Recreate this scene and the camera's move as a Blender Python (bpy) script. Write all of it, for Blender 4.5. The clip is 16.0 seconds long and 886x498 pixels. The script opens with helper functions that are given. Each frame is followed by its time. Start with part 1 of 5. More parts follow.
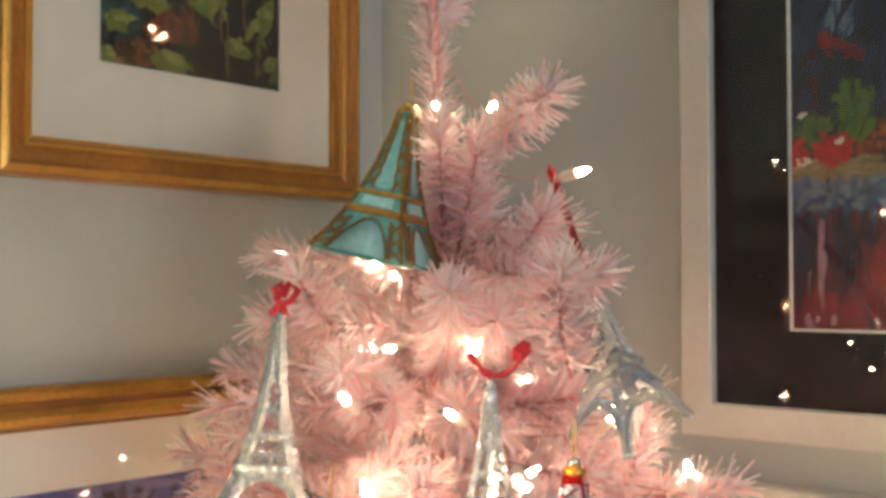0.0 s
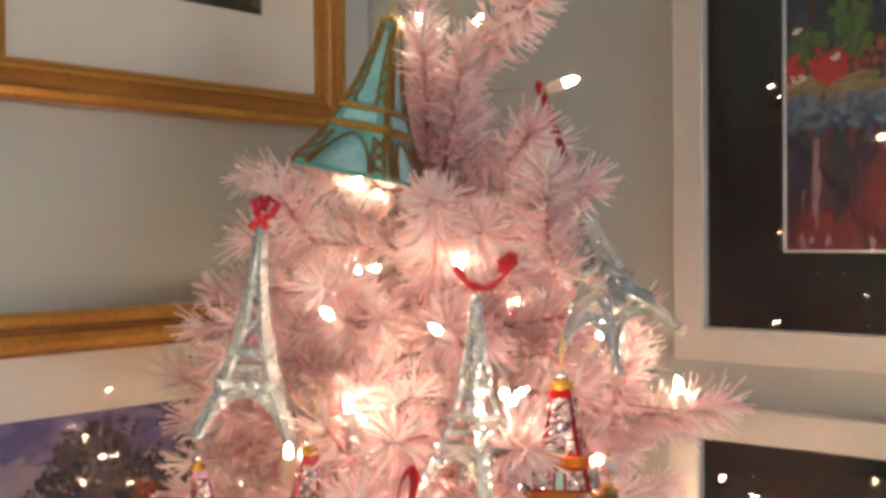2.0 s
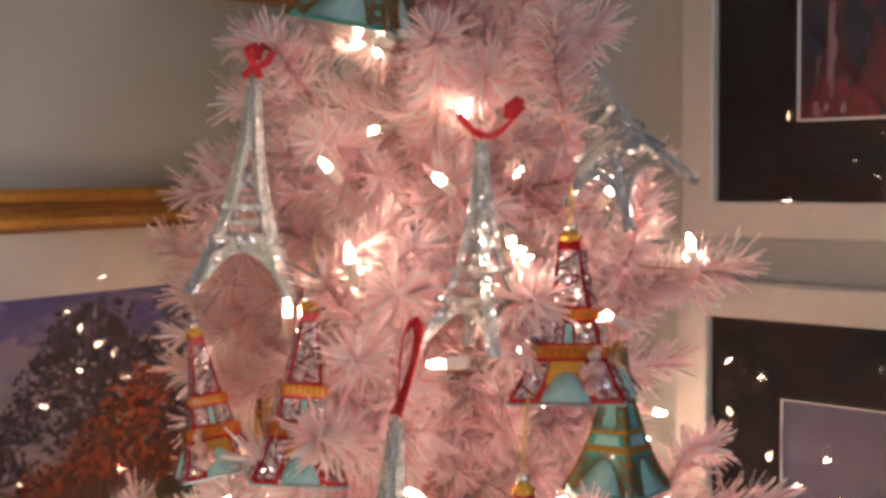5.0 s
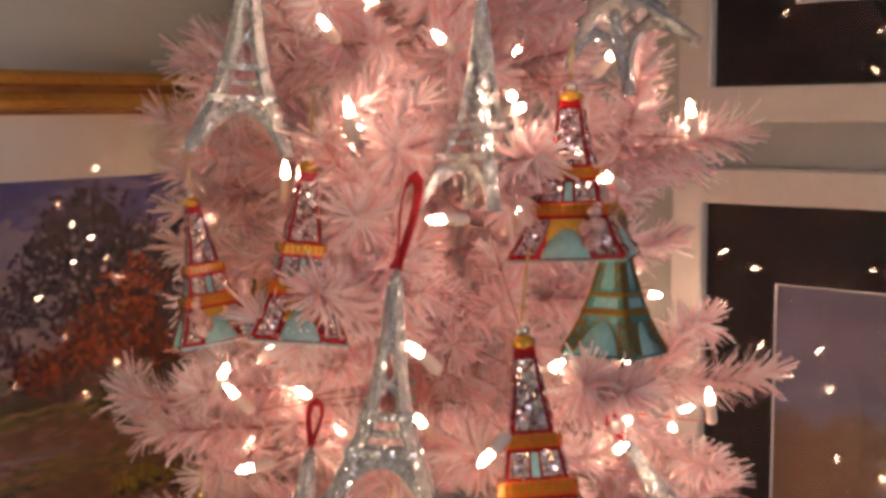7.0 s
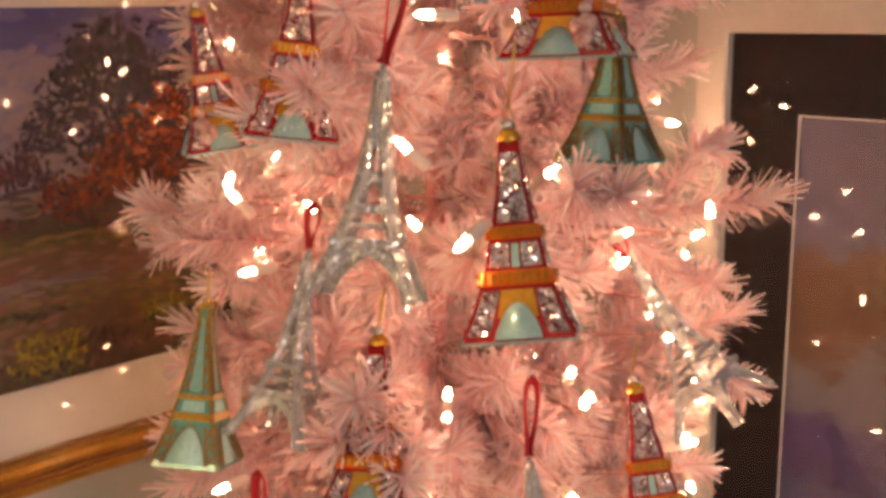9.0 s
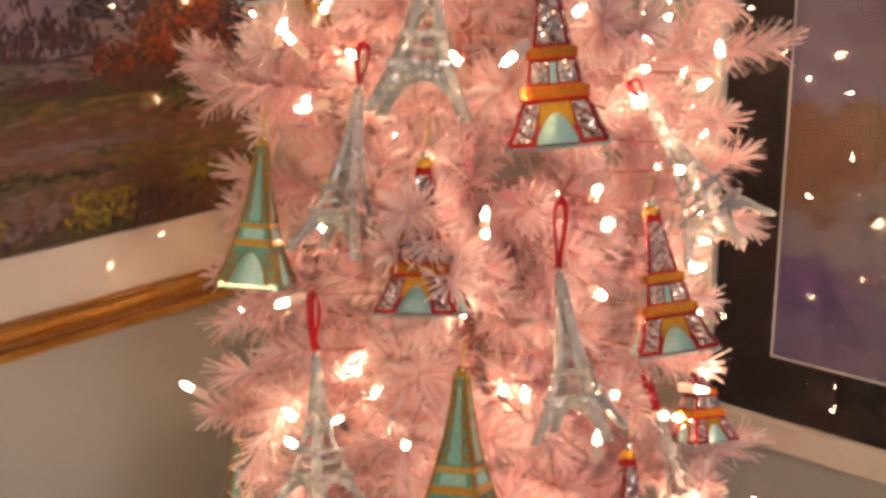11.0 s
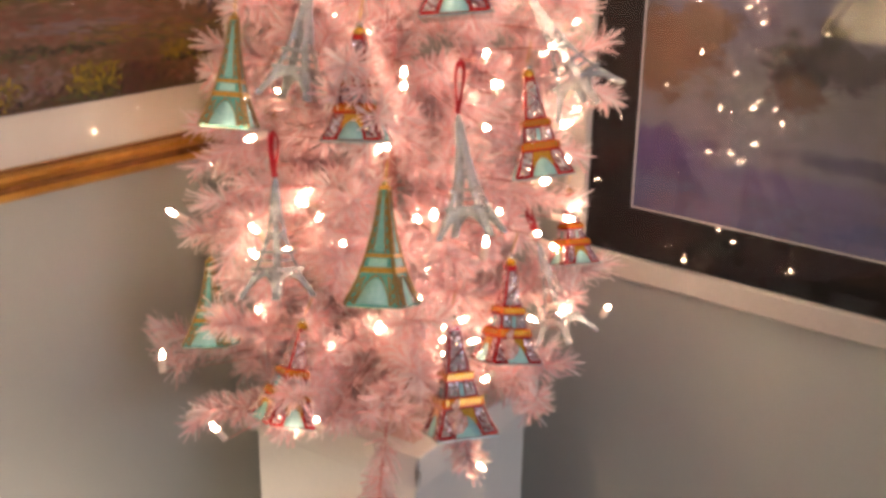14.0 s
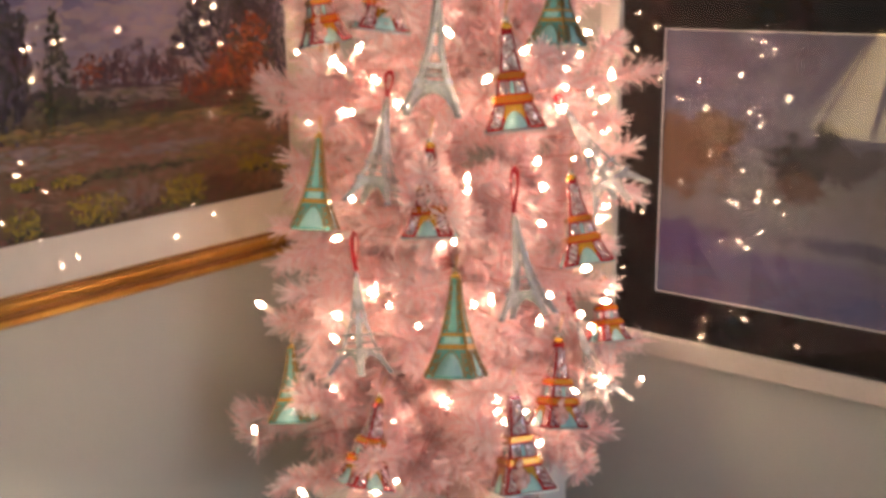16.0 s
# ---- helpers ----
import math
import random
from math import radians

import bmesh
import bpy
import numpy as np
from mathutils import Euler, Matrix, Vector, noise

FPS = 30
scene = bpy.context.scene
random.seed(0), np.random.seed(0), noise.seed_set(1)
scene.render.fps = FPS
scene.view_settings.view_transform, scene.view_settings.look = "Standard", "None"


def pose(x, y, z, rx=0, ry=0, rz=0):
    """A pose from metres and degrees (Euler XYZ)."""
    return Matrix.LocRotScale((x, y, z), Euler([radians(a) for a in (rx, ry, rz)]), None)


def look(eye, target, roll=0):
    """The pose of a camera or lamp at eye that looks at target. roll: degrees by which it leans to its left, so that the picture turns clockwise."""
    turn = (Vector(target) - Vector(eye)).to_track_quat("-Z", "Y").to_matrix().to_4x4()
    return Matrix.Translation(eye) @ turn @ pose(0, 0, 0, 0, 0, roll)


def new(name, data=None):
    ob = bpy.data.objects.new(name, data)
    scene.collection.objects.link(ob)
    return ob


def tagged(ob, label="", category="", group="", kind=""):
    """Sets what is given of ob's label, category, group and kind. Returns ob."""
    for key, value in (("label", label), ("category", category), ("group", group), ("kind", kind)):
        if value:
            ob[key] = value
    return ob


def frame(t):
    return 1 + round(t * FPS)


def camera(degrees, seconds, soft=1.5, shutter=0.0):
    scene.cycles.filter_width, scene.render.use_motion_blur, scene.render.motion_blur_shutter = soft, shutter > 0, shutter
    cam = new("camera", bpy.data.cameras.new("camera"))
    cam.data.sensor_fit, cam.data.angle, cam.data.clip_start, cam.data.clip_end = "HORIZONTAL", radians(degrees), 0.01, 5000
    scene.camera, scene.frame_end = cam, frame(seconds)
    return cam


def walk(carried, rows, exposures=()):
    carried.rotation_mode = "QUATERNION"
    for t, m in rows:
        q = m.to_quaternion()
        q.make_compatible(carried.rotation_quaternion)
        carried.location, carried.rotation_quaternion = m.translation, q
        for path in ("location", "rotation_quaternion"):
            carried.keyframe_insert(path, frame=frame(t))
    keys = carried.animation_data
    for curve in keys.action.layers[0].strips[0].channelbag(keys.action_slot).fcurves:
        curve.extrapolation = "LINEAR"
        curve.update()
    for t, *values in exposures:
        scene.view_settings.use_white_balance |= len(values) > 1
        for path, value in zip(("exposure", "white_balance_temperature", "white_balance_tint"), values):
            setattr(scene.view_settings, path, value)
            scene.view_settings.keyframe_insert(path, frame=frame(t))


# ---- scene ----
cam = camera(43.2, 16.0, soft=3.7, shutter=0.4)
METRES, EYE, TILT, LEAN, TURN = 0.9, 1.6, 0.0, 0.0, 40.7
ROWS = [
    (0.0, 0.0, 0.0, 0.0, 0.0, 1.88, 0.06),
    (0.5, 0.004, -0.0013, -0.0045, -0.25, 2.37, 0.27),
    (1.0, 0.009, 0.0032, -0.0113, 0.79, 2.04, 0.77),
    (1.5, 0.0074, 0.0141, -0.0174, -0.12, 0.13, 0.25),
    (2.0, 0.0068, 0.0206, -0.0265, -0.26, -0.55, 0.41),
    (2.5, 0.0043, 0.0273, -0.0368, -0.62, -1.17, 0.58),
    (3.0, 0.0046, 0.0333, -0.0439, -0.35, -1.46, 1.41),
    (5.5, 0.0025, 0.0496, -0.0917, -0.36, -4.59, 0.73),
    (6.0, 0.0036, 0.0498, -0.1049, -0.22, -5.23, 0.99),
    (6.5, 0.0005, 0.0541, -0.1174, -0.12, -6.16, 1.22),
    (7.0, -0.0049, 0.0468, -0.1302, -0.99, -6.94, 0.6),
    (7.5, 0.0093, 0.0398, -0.142, -0.69, -8.01, -0.02),
    (8.0, 0.0361, 0.024, -0.1555, 2.39, -8.7, 0.19),
    (8.5, 0.0547, 0.0223, -0.1782, 1.99, -11.18, -1.05),
    (9.0, 0.0457, 0.0343, -0.1861, 2.87, -12.35, 0.54),
    (11.5, -0.0199, -0.1326, -0.2391, 0.89, -16.95, 0.12),
    (12.0, -0.0558, -0.2056, -0.2371, -2.12, -17.47, 0.28),
    (12.5, -0.0693, -0.2425, -0.2424, -3.57, -18.06, 0.22),
    (13.0, -0.0534, -0.2689, -0.2445, -3.81, -18.1, 0.36),
    (13.5, -0.0127, -0.3109, -0.2425, -2.58, -19.19, -0.47),
    (14.0, 0.0231, -0.369, -0.2383, -1.23, -19.21, -0.84),
    (14.5, 0.0484, -0.4173, -0.2277, 0.49, -17.59, -0.42),
    (15.0, 0.0603, -0.465, -0.2195, 1.75, -14.72, 0.33),
    (15.5, 0.0156, -0.4819, -0.2219, -0.13, -15.04, -0.65),
    (16.0, -0.0619, -0.55, -0.1976, -2.1, -14.16, 0.49),
]
walk(cam, [(t, pose(0, 0, EYE, TILT, LEAN, TURN) @ pose(METRES * x, METRES * y, METRES * z, 90 + pitch, roll, yaw)) for t, x, y, z, yaw, pitch, roll in ROWS],
     [(0.0, 0.32, 6200, 4), (3.0, 0.15, 6100, 11), (5.5, -0.38, 6150, 20), (7.0, -0.5, 6650, 26), (9.0, -0.26, 8400, 32), (12.5, 0.0, 6750, 21), (14.5, 0.16, 6600, 21), (16.0, 0.08, 6550, 20)])

# ---- world and lights ----
world = bpy.data.worlds.new("world")
scene.world = world
world.use_nodes = True
wn = world.node_tree.nodes
sky = wn.new("ShaderNodeTexSky")
sky.sky_type, sky.sun_disc = "NISHITA", False
sky.sun_elevation, sky.sun_rotation = radians(8), radians(100)
world.node_tree.links.new(sky.outputs[0], wn["Background"].inputs[0])
wn["Background"].inputs[1].default_value = 0.05


def lamp(name, kind, m, power, colour, size=0.1, size_y=None):
    data = bpy.data.lights.new(name, kind)
    data.energy, data.color = power, colour
    if kind == "AREA":
        data.shape, data.size, data.size_y = "RECTANGLE", size, size_y or size
    else:
        data.shadow_soft_size = size
    ob = new(name, data)
    ob.matrix_world = m
    return ob


WIN_Y0, WIN_Y1, WIN_Z0, WIN_Z1, EAST, SOUTH = -1.1, 0.25, 0.9, 2.15, 2.7, -5.0
WEST, NORTH, TOP = -0.85, 0.885, 2.5
lamp("window_daylight", "AREA", look((EAST - 0.03, (WIN_Y0 + WIN_Y1) / 2, (WIN_Z0 + WIN_Z1) / 2), (0, -0.2, 1.3)), 20.5, (0.70, 0.86, 1.0), 1.3, 1.2)
LAMP_X, LAMP_Y, LAMP_Z = -0.44, -0.32, 1.075
lamp("lamp_bulb_light", "POINT", Matrix.Translation((LAMP_X, LAMP_Y, LAMP_Z + 0.11)), 36.0, (1.0, 0.83, 0.60), 0.03)
BULB_GLOW = 158.0

# ---- materials ----


def tree_of(name):
    m = bpy.data.materials.new(name)
    m.use_nodes = True
    nt = m.node_tree
    return m, nt, nt.nodes["Principled BSDF"]


def ramp(nt, stops, fac=None):
    n = nt.nodes.new("ShaderNodeValToRGB")
    els = n.color_ramp.elements
    while len(els) < len(stops):
        els.new(0.5)
    for e, (p, c) in zip(els, stops):
        e.position, e.color = p, (*c, 1)
    if fac is not None:
        nt.links.new(fac, n.inputs[0])
    return n.outputs[0]


def noise_of(nt, scale, detail=4, rough=0.6, vec=None, kind="ShaderNodeTexNoise"):
    n = nt.nodes.new(kind)
    n.inputs["Scale"].default_value = scale
    if kind == "ShaderNodeTexNoise":
        n.inputs["Detail"].default_value, n.inputs["Roughness"].default_value = detail, rough
    if vec is not None:
        nt.links.new(vec, n.inputs["Vector"])
    return n


def coords(nt, which="Object", scale=(1, 1, 1)):
    tc, mp = nt.nodes.new("ShaderNodeTexCoord"), nt.nodes.new("ShaderNodeMapping")
    mp.inputs["Scale"].default_value = scale
    nt.links.new(tc.outputs[which], mp.inputs[0])
    return mp.outputs[0]


def mixed(nt, a, b, fac, kind="MIX"):
    n = nt.nodes.new("ShaderNodeMix")
    n.data_type, n.blend_type = "RGBA", kind
    for s, v in ((0, fac), (6, a), (7, b)):
        if isinstance(v, (int, float)):
            n.inputs[s].default_value = v
        elif isinstance(v, tuple):
            n.inputs[s].default_value = (*v, 1)
        else:
            nt.links.new(v, n.inputs[s])
    return n.outputs[2]


def math_of(nt, op, a, b=0.0):
    n = nt.nodes.new("ShaderNodeMath")
    n.operation = op
    for s, v in ((0, a), (1, b)):
        if isinstance(v, (int, float)):
            n.inputs[s].default_value = v
        else:
            nt.links.new(v, n.inputs[s])
    return n.outputs[0]


def bump(nt, bsdf, height, strength, dist=0.002):
    n = nt.nodes.new("ShaderNodeBump")
    n.inputs["Strength"].default_value, n.inputs["Distance"].default_value = strength, dist
    nt.links.new(height, n.inputs["Height"])
    nt.links.new(n.outputs[0], bsdf.inputs["Normal"])


def surface(name, lo, hi, rough=0.5, metal=0.0, coarse=4, fine=120, relief=0.2, coat=0.0, stretch=(1, 1, 1), depth=0.001):
    """A surface that varies between two tints at two scales, with fine relief."""
    m, nt, b = tree_of(name)
    vec = coords(nt, "Object", stretch)
    big, small = noise_of(nt, coarse, 3, 0.6, vec), noise_of(nt, fine, 4, 0.65, vec)
    f = math_of(nt, "MULTIPLY_ADD", small.outputs[0], 0.45)
    f.node.inputs[2].default_value = 0.0
    f2 = math_of(nt, "MULTIPLY", big.outputs[0], 0.55)
    f = math_of(nt, "ADD", f, f2)
    nt.links.new(ramp(nt, [(0.3, lo), (0.7, hi)], f), b.inputs["Base Color"])
    r = nt.nodes.new("ShaderNodeMapRange")
    r.inputs[3].default_value, r.inputs[4].default_value = max(rough - 0.08, 0.02), rough + 0.08
    nt.links.new(small.outputs[0], r.inputs[0])
    nt.links.new(r.outputs[0], b.inputs["Roughness"])
    b.inputs["Metallic"].default_value = metal
    b.inputs["Coat Weight"].default_value = coat
    b.inputs["Coat Roughness"].default_value = 0.06
    if relief:
        bump(nt, b, small.outputs[0], relief, depth)
    return m


def glitter(name, tint, dark, scale=900, rough=0.22, metal=0.85):
    """Glued glitter: small flakes, each tilted its own way."""
    m, nt, b = tree_of(name)
    vec = coords(nt)
    v = nt.nodes.new("ShaderNodeTexVoronoi")
    v.inputs["Scale"].default_value = scale
    nt.links.new(vec, v.inputs["Vector"])
    nt.links.new(mixed(nt, dark, tint, v.outputs["Color"]), b.inputs["Base Color"])
    b.inputs["Metallic"].default_value, b.inputs["Roughness"].default_value = metal, rough
    geo, sub, scl, add, nrm = (nt.nodes.new(k) for k in ("ShaderNodeNewGeometry", "ShaderNodeVectorMath", "ShaderNodeVectorMath", "ShaderNodeVectorMath", "ShaderNodeVectorMath"))
    sub.operation, scl.operation, add.operation, nrm.operation = "SUBTRACT", "SCALE", "ADD", "NORMALIZE"
    sub.inputs[1].default_value = (0.5, 0.5, 0.5)
    scl.inputs["Scale"].default_value = 1.3
    nt.links.new(v.outputs["Color"], sub.inputs[0])
    nt.links.new(sub.outputs[0], scl.inputs[0])
    nt.links.new(scl.outputs[0], add.inputs[0])
    nt.links.new(geo.outputs["Normal"], add.inputs[1])
    nt.links.new(add.outputs[0], nrm.inputs[0])
    nt.links.new(nrm.outputs[0], b.inputs["Normal"])
    return m


def leaf_like(name, lo, hi, through_share=0.4, rough=0.35):
    """Thin plastic film that lets part of the light through."""
    m, nt, b = tree_of(name)
    info = nt.nodes.new("ShaderNodeNewGeometry")
    col = ramp(nt, [(0.0, lo), (1.0, hi)], info.outputs["Random Per Island"])
    nt.links.new(col, b.inputs["Base Color"])
    b.inputs["Roughness"].default_value = rough
    t, mx = nt.nodes.new("ShaderNodeBsdfTranslucent"), nt.nodes.new("ShaderNodeMixShader")
    nt.links.new(col, t.inputs[0])
    mx.inputs[0].default_value = through_share
    nt.links.new(b.outputs[0], mx.inputs[1])
    nt.links.new(t.outputs[0], mx.inputs[2])
    nt.links.new(mx.outputs[0], nt.nodes["Material Output"].inputs[0])
    return m


def pane_material(name):
    m, nt, b = tree_of(name)
    tr, gl, mx, fr = (nt.nodes.new(k) for k in ("ShaderNodeBsdfTransparent", "ShaderNodeBsdfGlossy", "ShaderNodeMixShader", "ShaderNodeFresnel"))
    fr.inputs[0].default_value = 1.53
    gl.inputs["Roughness"].default_value = 0.012
    nt.links.new(fr.outputs[0], mx.inputs[0])
    nt.links.new(tr.outputs[0], mx.inputs[1])
    nt.links.new(gl.outputs[0], mx.inputs[2])
    nt.links.new(mx.outputs[0], nt.nodes["Material Output"].inputs[0])
    return m


def glowing(name, colour, strength):
    m, nt, b = tree_of(name)
    b.inputs["Base Color"].default_value = (*colour, 1)
    b.inputs["Emission Color"].default_value = (*colour, 1)
    b.inputs["Emission Strength"].default_value = strength
    b.inputs["Roughness"].default_value = 0.2
    return m


def painting(name, stops, patches, wobble=0.05, stroke=28, squash=2.2, edge=(0.75, 1.15), tone=1.0, grainy=1.0):
    """Paint laid on in bands by height, then in ragged dabs (u, v, half width, half height, colour, raggedness)."""
    m, nt, b = tree_of(name)
    vec = coords(nt, "Generated")
    n1 = noise_of(nt, 5, 5, 0.6, vec)
    sub, scl, add = (nt.nodes.new("ShaderNodeVectorMath") for _ in range(3))
    sub.operation, scl.operation, add.operation = "SUBTRACT", "SCALE", "ADD"
    sub.inputs[1].default_value = (0.5, 0.5, 0.5)
    scl.inputs["Scale"].default_value = wobble * 2
    nt.links.new(n1.outputs["Color"], sub.inputs[0])
    nt.links.new(sub.outputs[0], scl.inputs[0])
    nt.links.new(vec, add.inputs[0])
    nt.links.new(scl.outputs[0], add.inputs[1])
    warped = add.outputs[0]
    sep = nt.nodes.new("ShaderNodeSeparateXYZ")
    nt.links.new(warped, sep.inputs[0])
    col = ramp(nt, stops, sep.outputs[2])
    dab = noise_of(nt, stroke, 7, 0.75, coords(nt, "Generated", (1, 1, squash)))
    rag = math_of(nt, "SUBTRACT", dab.outputs[0], 0.5)
    for u, v, ru, rv, colour, ragged in patches:
        mp, ln = nt.nodes.new("ShaderNodeMapping"), nt.nodes.new("ShaderNodeVectorMath")
        mp.inputs["Location"].default_value = (-u / ru, 0, -v / rv)
        mp.inputs["Scale"].default_value = (1 / ru, 0, 1 / rv)
        ln.operation = "LENGTH"
        nt.links.new(warped, mp.inputs[0])
        nt.links.new(mp.outputs[0], ln.inputs[0])
        d = math_of(nt, "ADD", ln.outputs["Value"], math_of(nt, "MULTIPLY", rag, ragged * 4.5))
        r = nt.nodes.new("ShaderNodeMapRange")
        r.interpolation_type = "SMOOTHSTEP"
        r.inputs[1].default_value, r.inputs[2].default_value, r.inputs[3].default_value, r.inputs[4].default_value = edge[0], edge[1], 1.0, 0.0
        nt.links.new(d, r.inputs[0])
        col = mixed(nt, col, colour, r.outputs[0])
    grain = ramp(nt, [(0.36, (tone * (1 - 0.5 * grainy),) * 3), (0.64, (tone * (1 + 0.35 * grainy),) * 3)], dab.outputs[0])
    col = mixed(nt, col, grain, 1.0, "MULTIPLY")
    nt.links.new(col, b.inputs["Base Color"])
    b.inputs["Roughness"].default_value = 0.55
    bump(nt, b, dab.outputs[0], 0.2 * grainy, 0.0005)
    return m


WALL = surface("wall_paint", (0.405, 0.435, 0.43), (0.45, 0.475, 0.465), 0.62, 0, 2.5, 260, 0.12)
CEIL = surface("ceiling_paint", (0.70, 0.70, 0.68), (0.76, 0.76, 0.74), 0.8, 0, 2, 200, 0.1)
WOODFLOOR = surface("floor_oak", (0.17, 0.10, 0.055), (0.30, 0.19, 0.11), 0.38, 0, 3, 60, 0.15, 0.1, (1, 8, 1))
TRIM = surface("trim_white", (0.74, 0.73, 0.70), (0.80, 0.79, 0.76), 0.4, 0, 4, 150, 0.05)
WHITEFRAME = surface("white_frame_wood", (0.50, 0.48, 0.45), (0.59, 0.57, 0.54), 0.42, 0, 9, 170, 0.14, 0.0, (1, 1, 1))
BLACKMAT = surface("black_matboard", (0.004, 0.003, 0.003), (0.005, 0.004, 0.004), 0.95, 0, 10, 40, 0.0)
CREAMMAT = surface("cream_matboard", (0.74, 0.70, 0.62), (0.80, 0.76, 0.68), 0.85, 0, 8, 600, 0.1)
WHITECORE = surface("mat_bevel_white", (0.80, 0.79, 0.77), (0.86, 0.85, 0.83), 0.8, 0, 8, 600, 0.05)
GOLD = surface("gilded_moulding", (0.42, 0.20, 0.035), (0.72, 0.42, 0.10), 0.34, 0.75, 14, 240, 0.25, 0.15)
GOLDDARK = surface("gilded_moulding_worn", (0.26, 0.105, 0.025), (0.50, 0.24, 0.06), 0.38, 0.55, 12, 180, 0.3, 0.15)
UMBERWOOD = surface("umber_stained_wood", (0.17, 0.07, 0.018), (0.30, 0.135, 0.036), 0.42, 0.2, 14, 200, 0.25, 0.1)
PAPER = surface("backing_paper", (0.22, 0.16, 0.10), (0.28, 0.21, 0.14), 0.9, 0, 6, 200, 0.05)
PANE = pane_material("picture_glass")
POTWHITE = surface("painted_wood_white", (0.78, 0.77, 0.75), (0.85, 0.84, 0.82), 0.5, 0, 6, 140, 0.12)
# planter inside: the pink glow of the tree is put into its colour
GLOWTINTED = surface("pink_glow_tinted_inside", (0.75, 0.55, 0.50), (0.84, 0.66, 0.62), 0.8, 0, 25, 160, 0.5, 0, (1, 1, 1), 0.004)
NEEDLE = leaf_like("pink_needle_film", (0.92, 0.59, 0.61), (0.96, 0.78, 0.81), 0.45)
NEEDLEPALE = leaf_like("pale_pink_needle_film", (0.96, 0.84, 0.88), (0.98, 0.94, 0.97), 0.42)
FOIL = surface("clear_foil_glint", (0.80, 0.78, 0.78), (0.95, 0.93, 0.93), 0.12, 1.0, 30, 300, 0.0)
WIRE = surface("pink_wrapped_wire", (0.62, 0.25, 0.25), (0.78, 0.40, 0.40), 0.6, 0, 30, 300, 0.3)
CORD = surface("pale_cord", (0.48, 0.20, 0.19), (0.58, 0.28, 0.26), 0.5, 0, 30, 300, 0.1)
BULB = glowing("warm_bulb_glass", (1.0, 0.66, 0.40), BULB_GLOW)
SOCKET = surface("bulb_socket_plastic", (0.80, 0.66, 0.60), (0.88, 0.76, 0.70), 0.35, 0, 30, 300, 0.05)
SILVER = glitter("silver_glitter", (0.88, 0.92, 0.96), (0.46, 0.50, 0.54), 125, 0.20, 0.65)
GLITTERPANEL = glitter("silver_crackle_glitter", (0.95, 0.88, 0.92), (0.46, 0.36, 0.42), 64, 0.2)
REDGLASS = surface("red_lacquered_glass", (0.30, 0.008, 0.012), (0.48, 0.025, 0.02), 0.14, 0.35, 30, 200, 0.1, 0.9)
ORANGE = surface("orange_lacquered_glass", (0.58, 0.075, 0.010), (0.86, 0.21, 0.022), 0.16, 0.4, 40, 240, 0.15, 0.8)
GOLDGLASS = surface("gold_lacquered_glass", (0.62, 0.28, 0.02), (0.85, 0.48, 0.05), 0.16, 0.6, 40, 240, 0.15, 0.8)
TEAL = surface("teal_lacquered_glass", (0.05, 0.27, 0.28), (0.14, 0.46, 0.46), 0.14, 0.15, 35, 220, 0.1, 1.0)
TEALPALE = surface("light_teal_lacquered_glass", (0.12, 0.40, 0.44), (0.28, 0.60, 0.64), 0.14, 0.1, 30, 200, 0.05, 1.0)
SKYGLASS = surface("pale_blue_lacquered_glass", (0.20, 0.52, 0.58), (0.42, 0.72, 0.76), 0.14, 0.1, 30, 200, 0.05, 1.0)
BRONZE = surface("bronze_glitter_line", (0.10, 0.055, 0.015), (0.36, 0.20, 0.04), 0.4, 0.5, 60, 500, 0.4)
GOLDDULL = surface("dull_gold_glitter", (0.22, 0.11, 0.02), (0.58, 0.34, 0.06), 0.35, 0.6, 30, 160, 0.4)
CAPGOLD = surface("brass_cap", (0.66, 0.45, 0.16), (0.86, 0.66, 0.30), 0.2, 1.0, 40, 300, 0.05)
CAPSILVER = surface("silver_cap", (0.70, 0.72, 0.72), (0.86, 0.88, 0.88), 0.2, 1.0, 40, 300, 0.05)
RIBBON = surface("red_velvet_ribbon", (0.40, 0.008, 0.02), (0.62, 0.025, 0.05), 0.7, 0, 40, 900, 0.4)
THREAD = surface("gold_thread", (0.55, 0.38, 0.12), (0.75, 0.55, 0.22), 0.35, 0.8, 40, 900, 0.2)
FIGURE = surface("red_and_white_glazed_figurine", (0.45, 0.02, 0.02), (0.84, 0.80, 0.80), 0.2, 0.1, 7, 40, 0.1, 0.8)
DARKWOOD = surface("dark_table_wood", (0.08, 0.04, 0.02), (0.16, 0.085, 0.045), 0.35, 0, 4, 60, 0.15, 0.3, (1, 9, 1))
BRASS = surface("lamp_brass", (0.50, 0.35, 0.13), (0.66, 0.48, 0.20), 0.25, 1.0, 12, 200, 0.05)
SHADE = leaf_like("lamp_shade_linen", (0.92, 0.86, 0.60), (0.94, 0.88, 0.62), 0.85, 0.9)
WINGLASS = pane_material("window_glass")

LANDSCAPE = painting("autumn_landscape_ground", [
    (0.0, (0.13, 0.085, 0.04)), (0.10, (0.21, 0.12, 0.06)), (0.20, (0.26, 0.155, 0.09)), (0.30, (0.28, 0.16, 0.11)), (0.36, (0.24, 0.15, 0.06)), (0.40, (0.10, 0.085, 0.035)),
    (0.47, (0.16, 0.13, 0.10)), (0.53, (0.14, 0.09, 0.10)), (0.58, (0.34, 0.26, 0.30)), (0.74, (0.33, 0.27, 0.36)), (0.88, (0.18, 0.16, 0.36)), (1.0, (0.10, 0.10, 0.33))], [], 0.02, 30, 2.0, (0.8, 1.1), 0.7, 0.35)


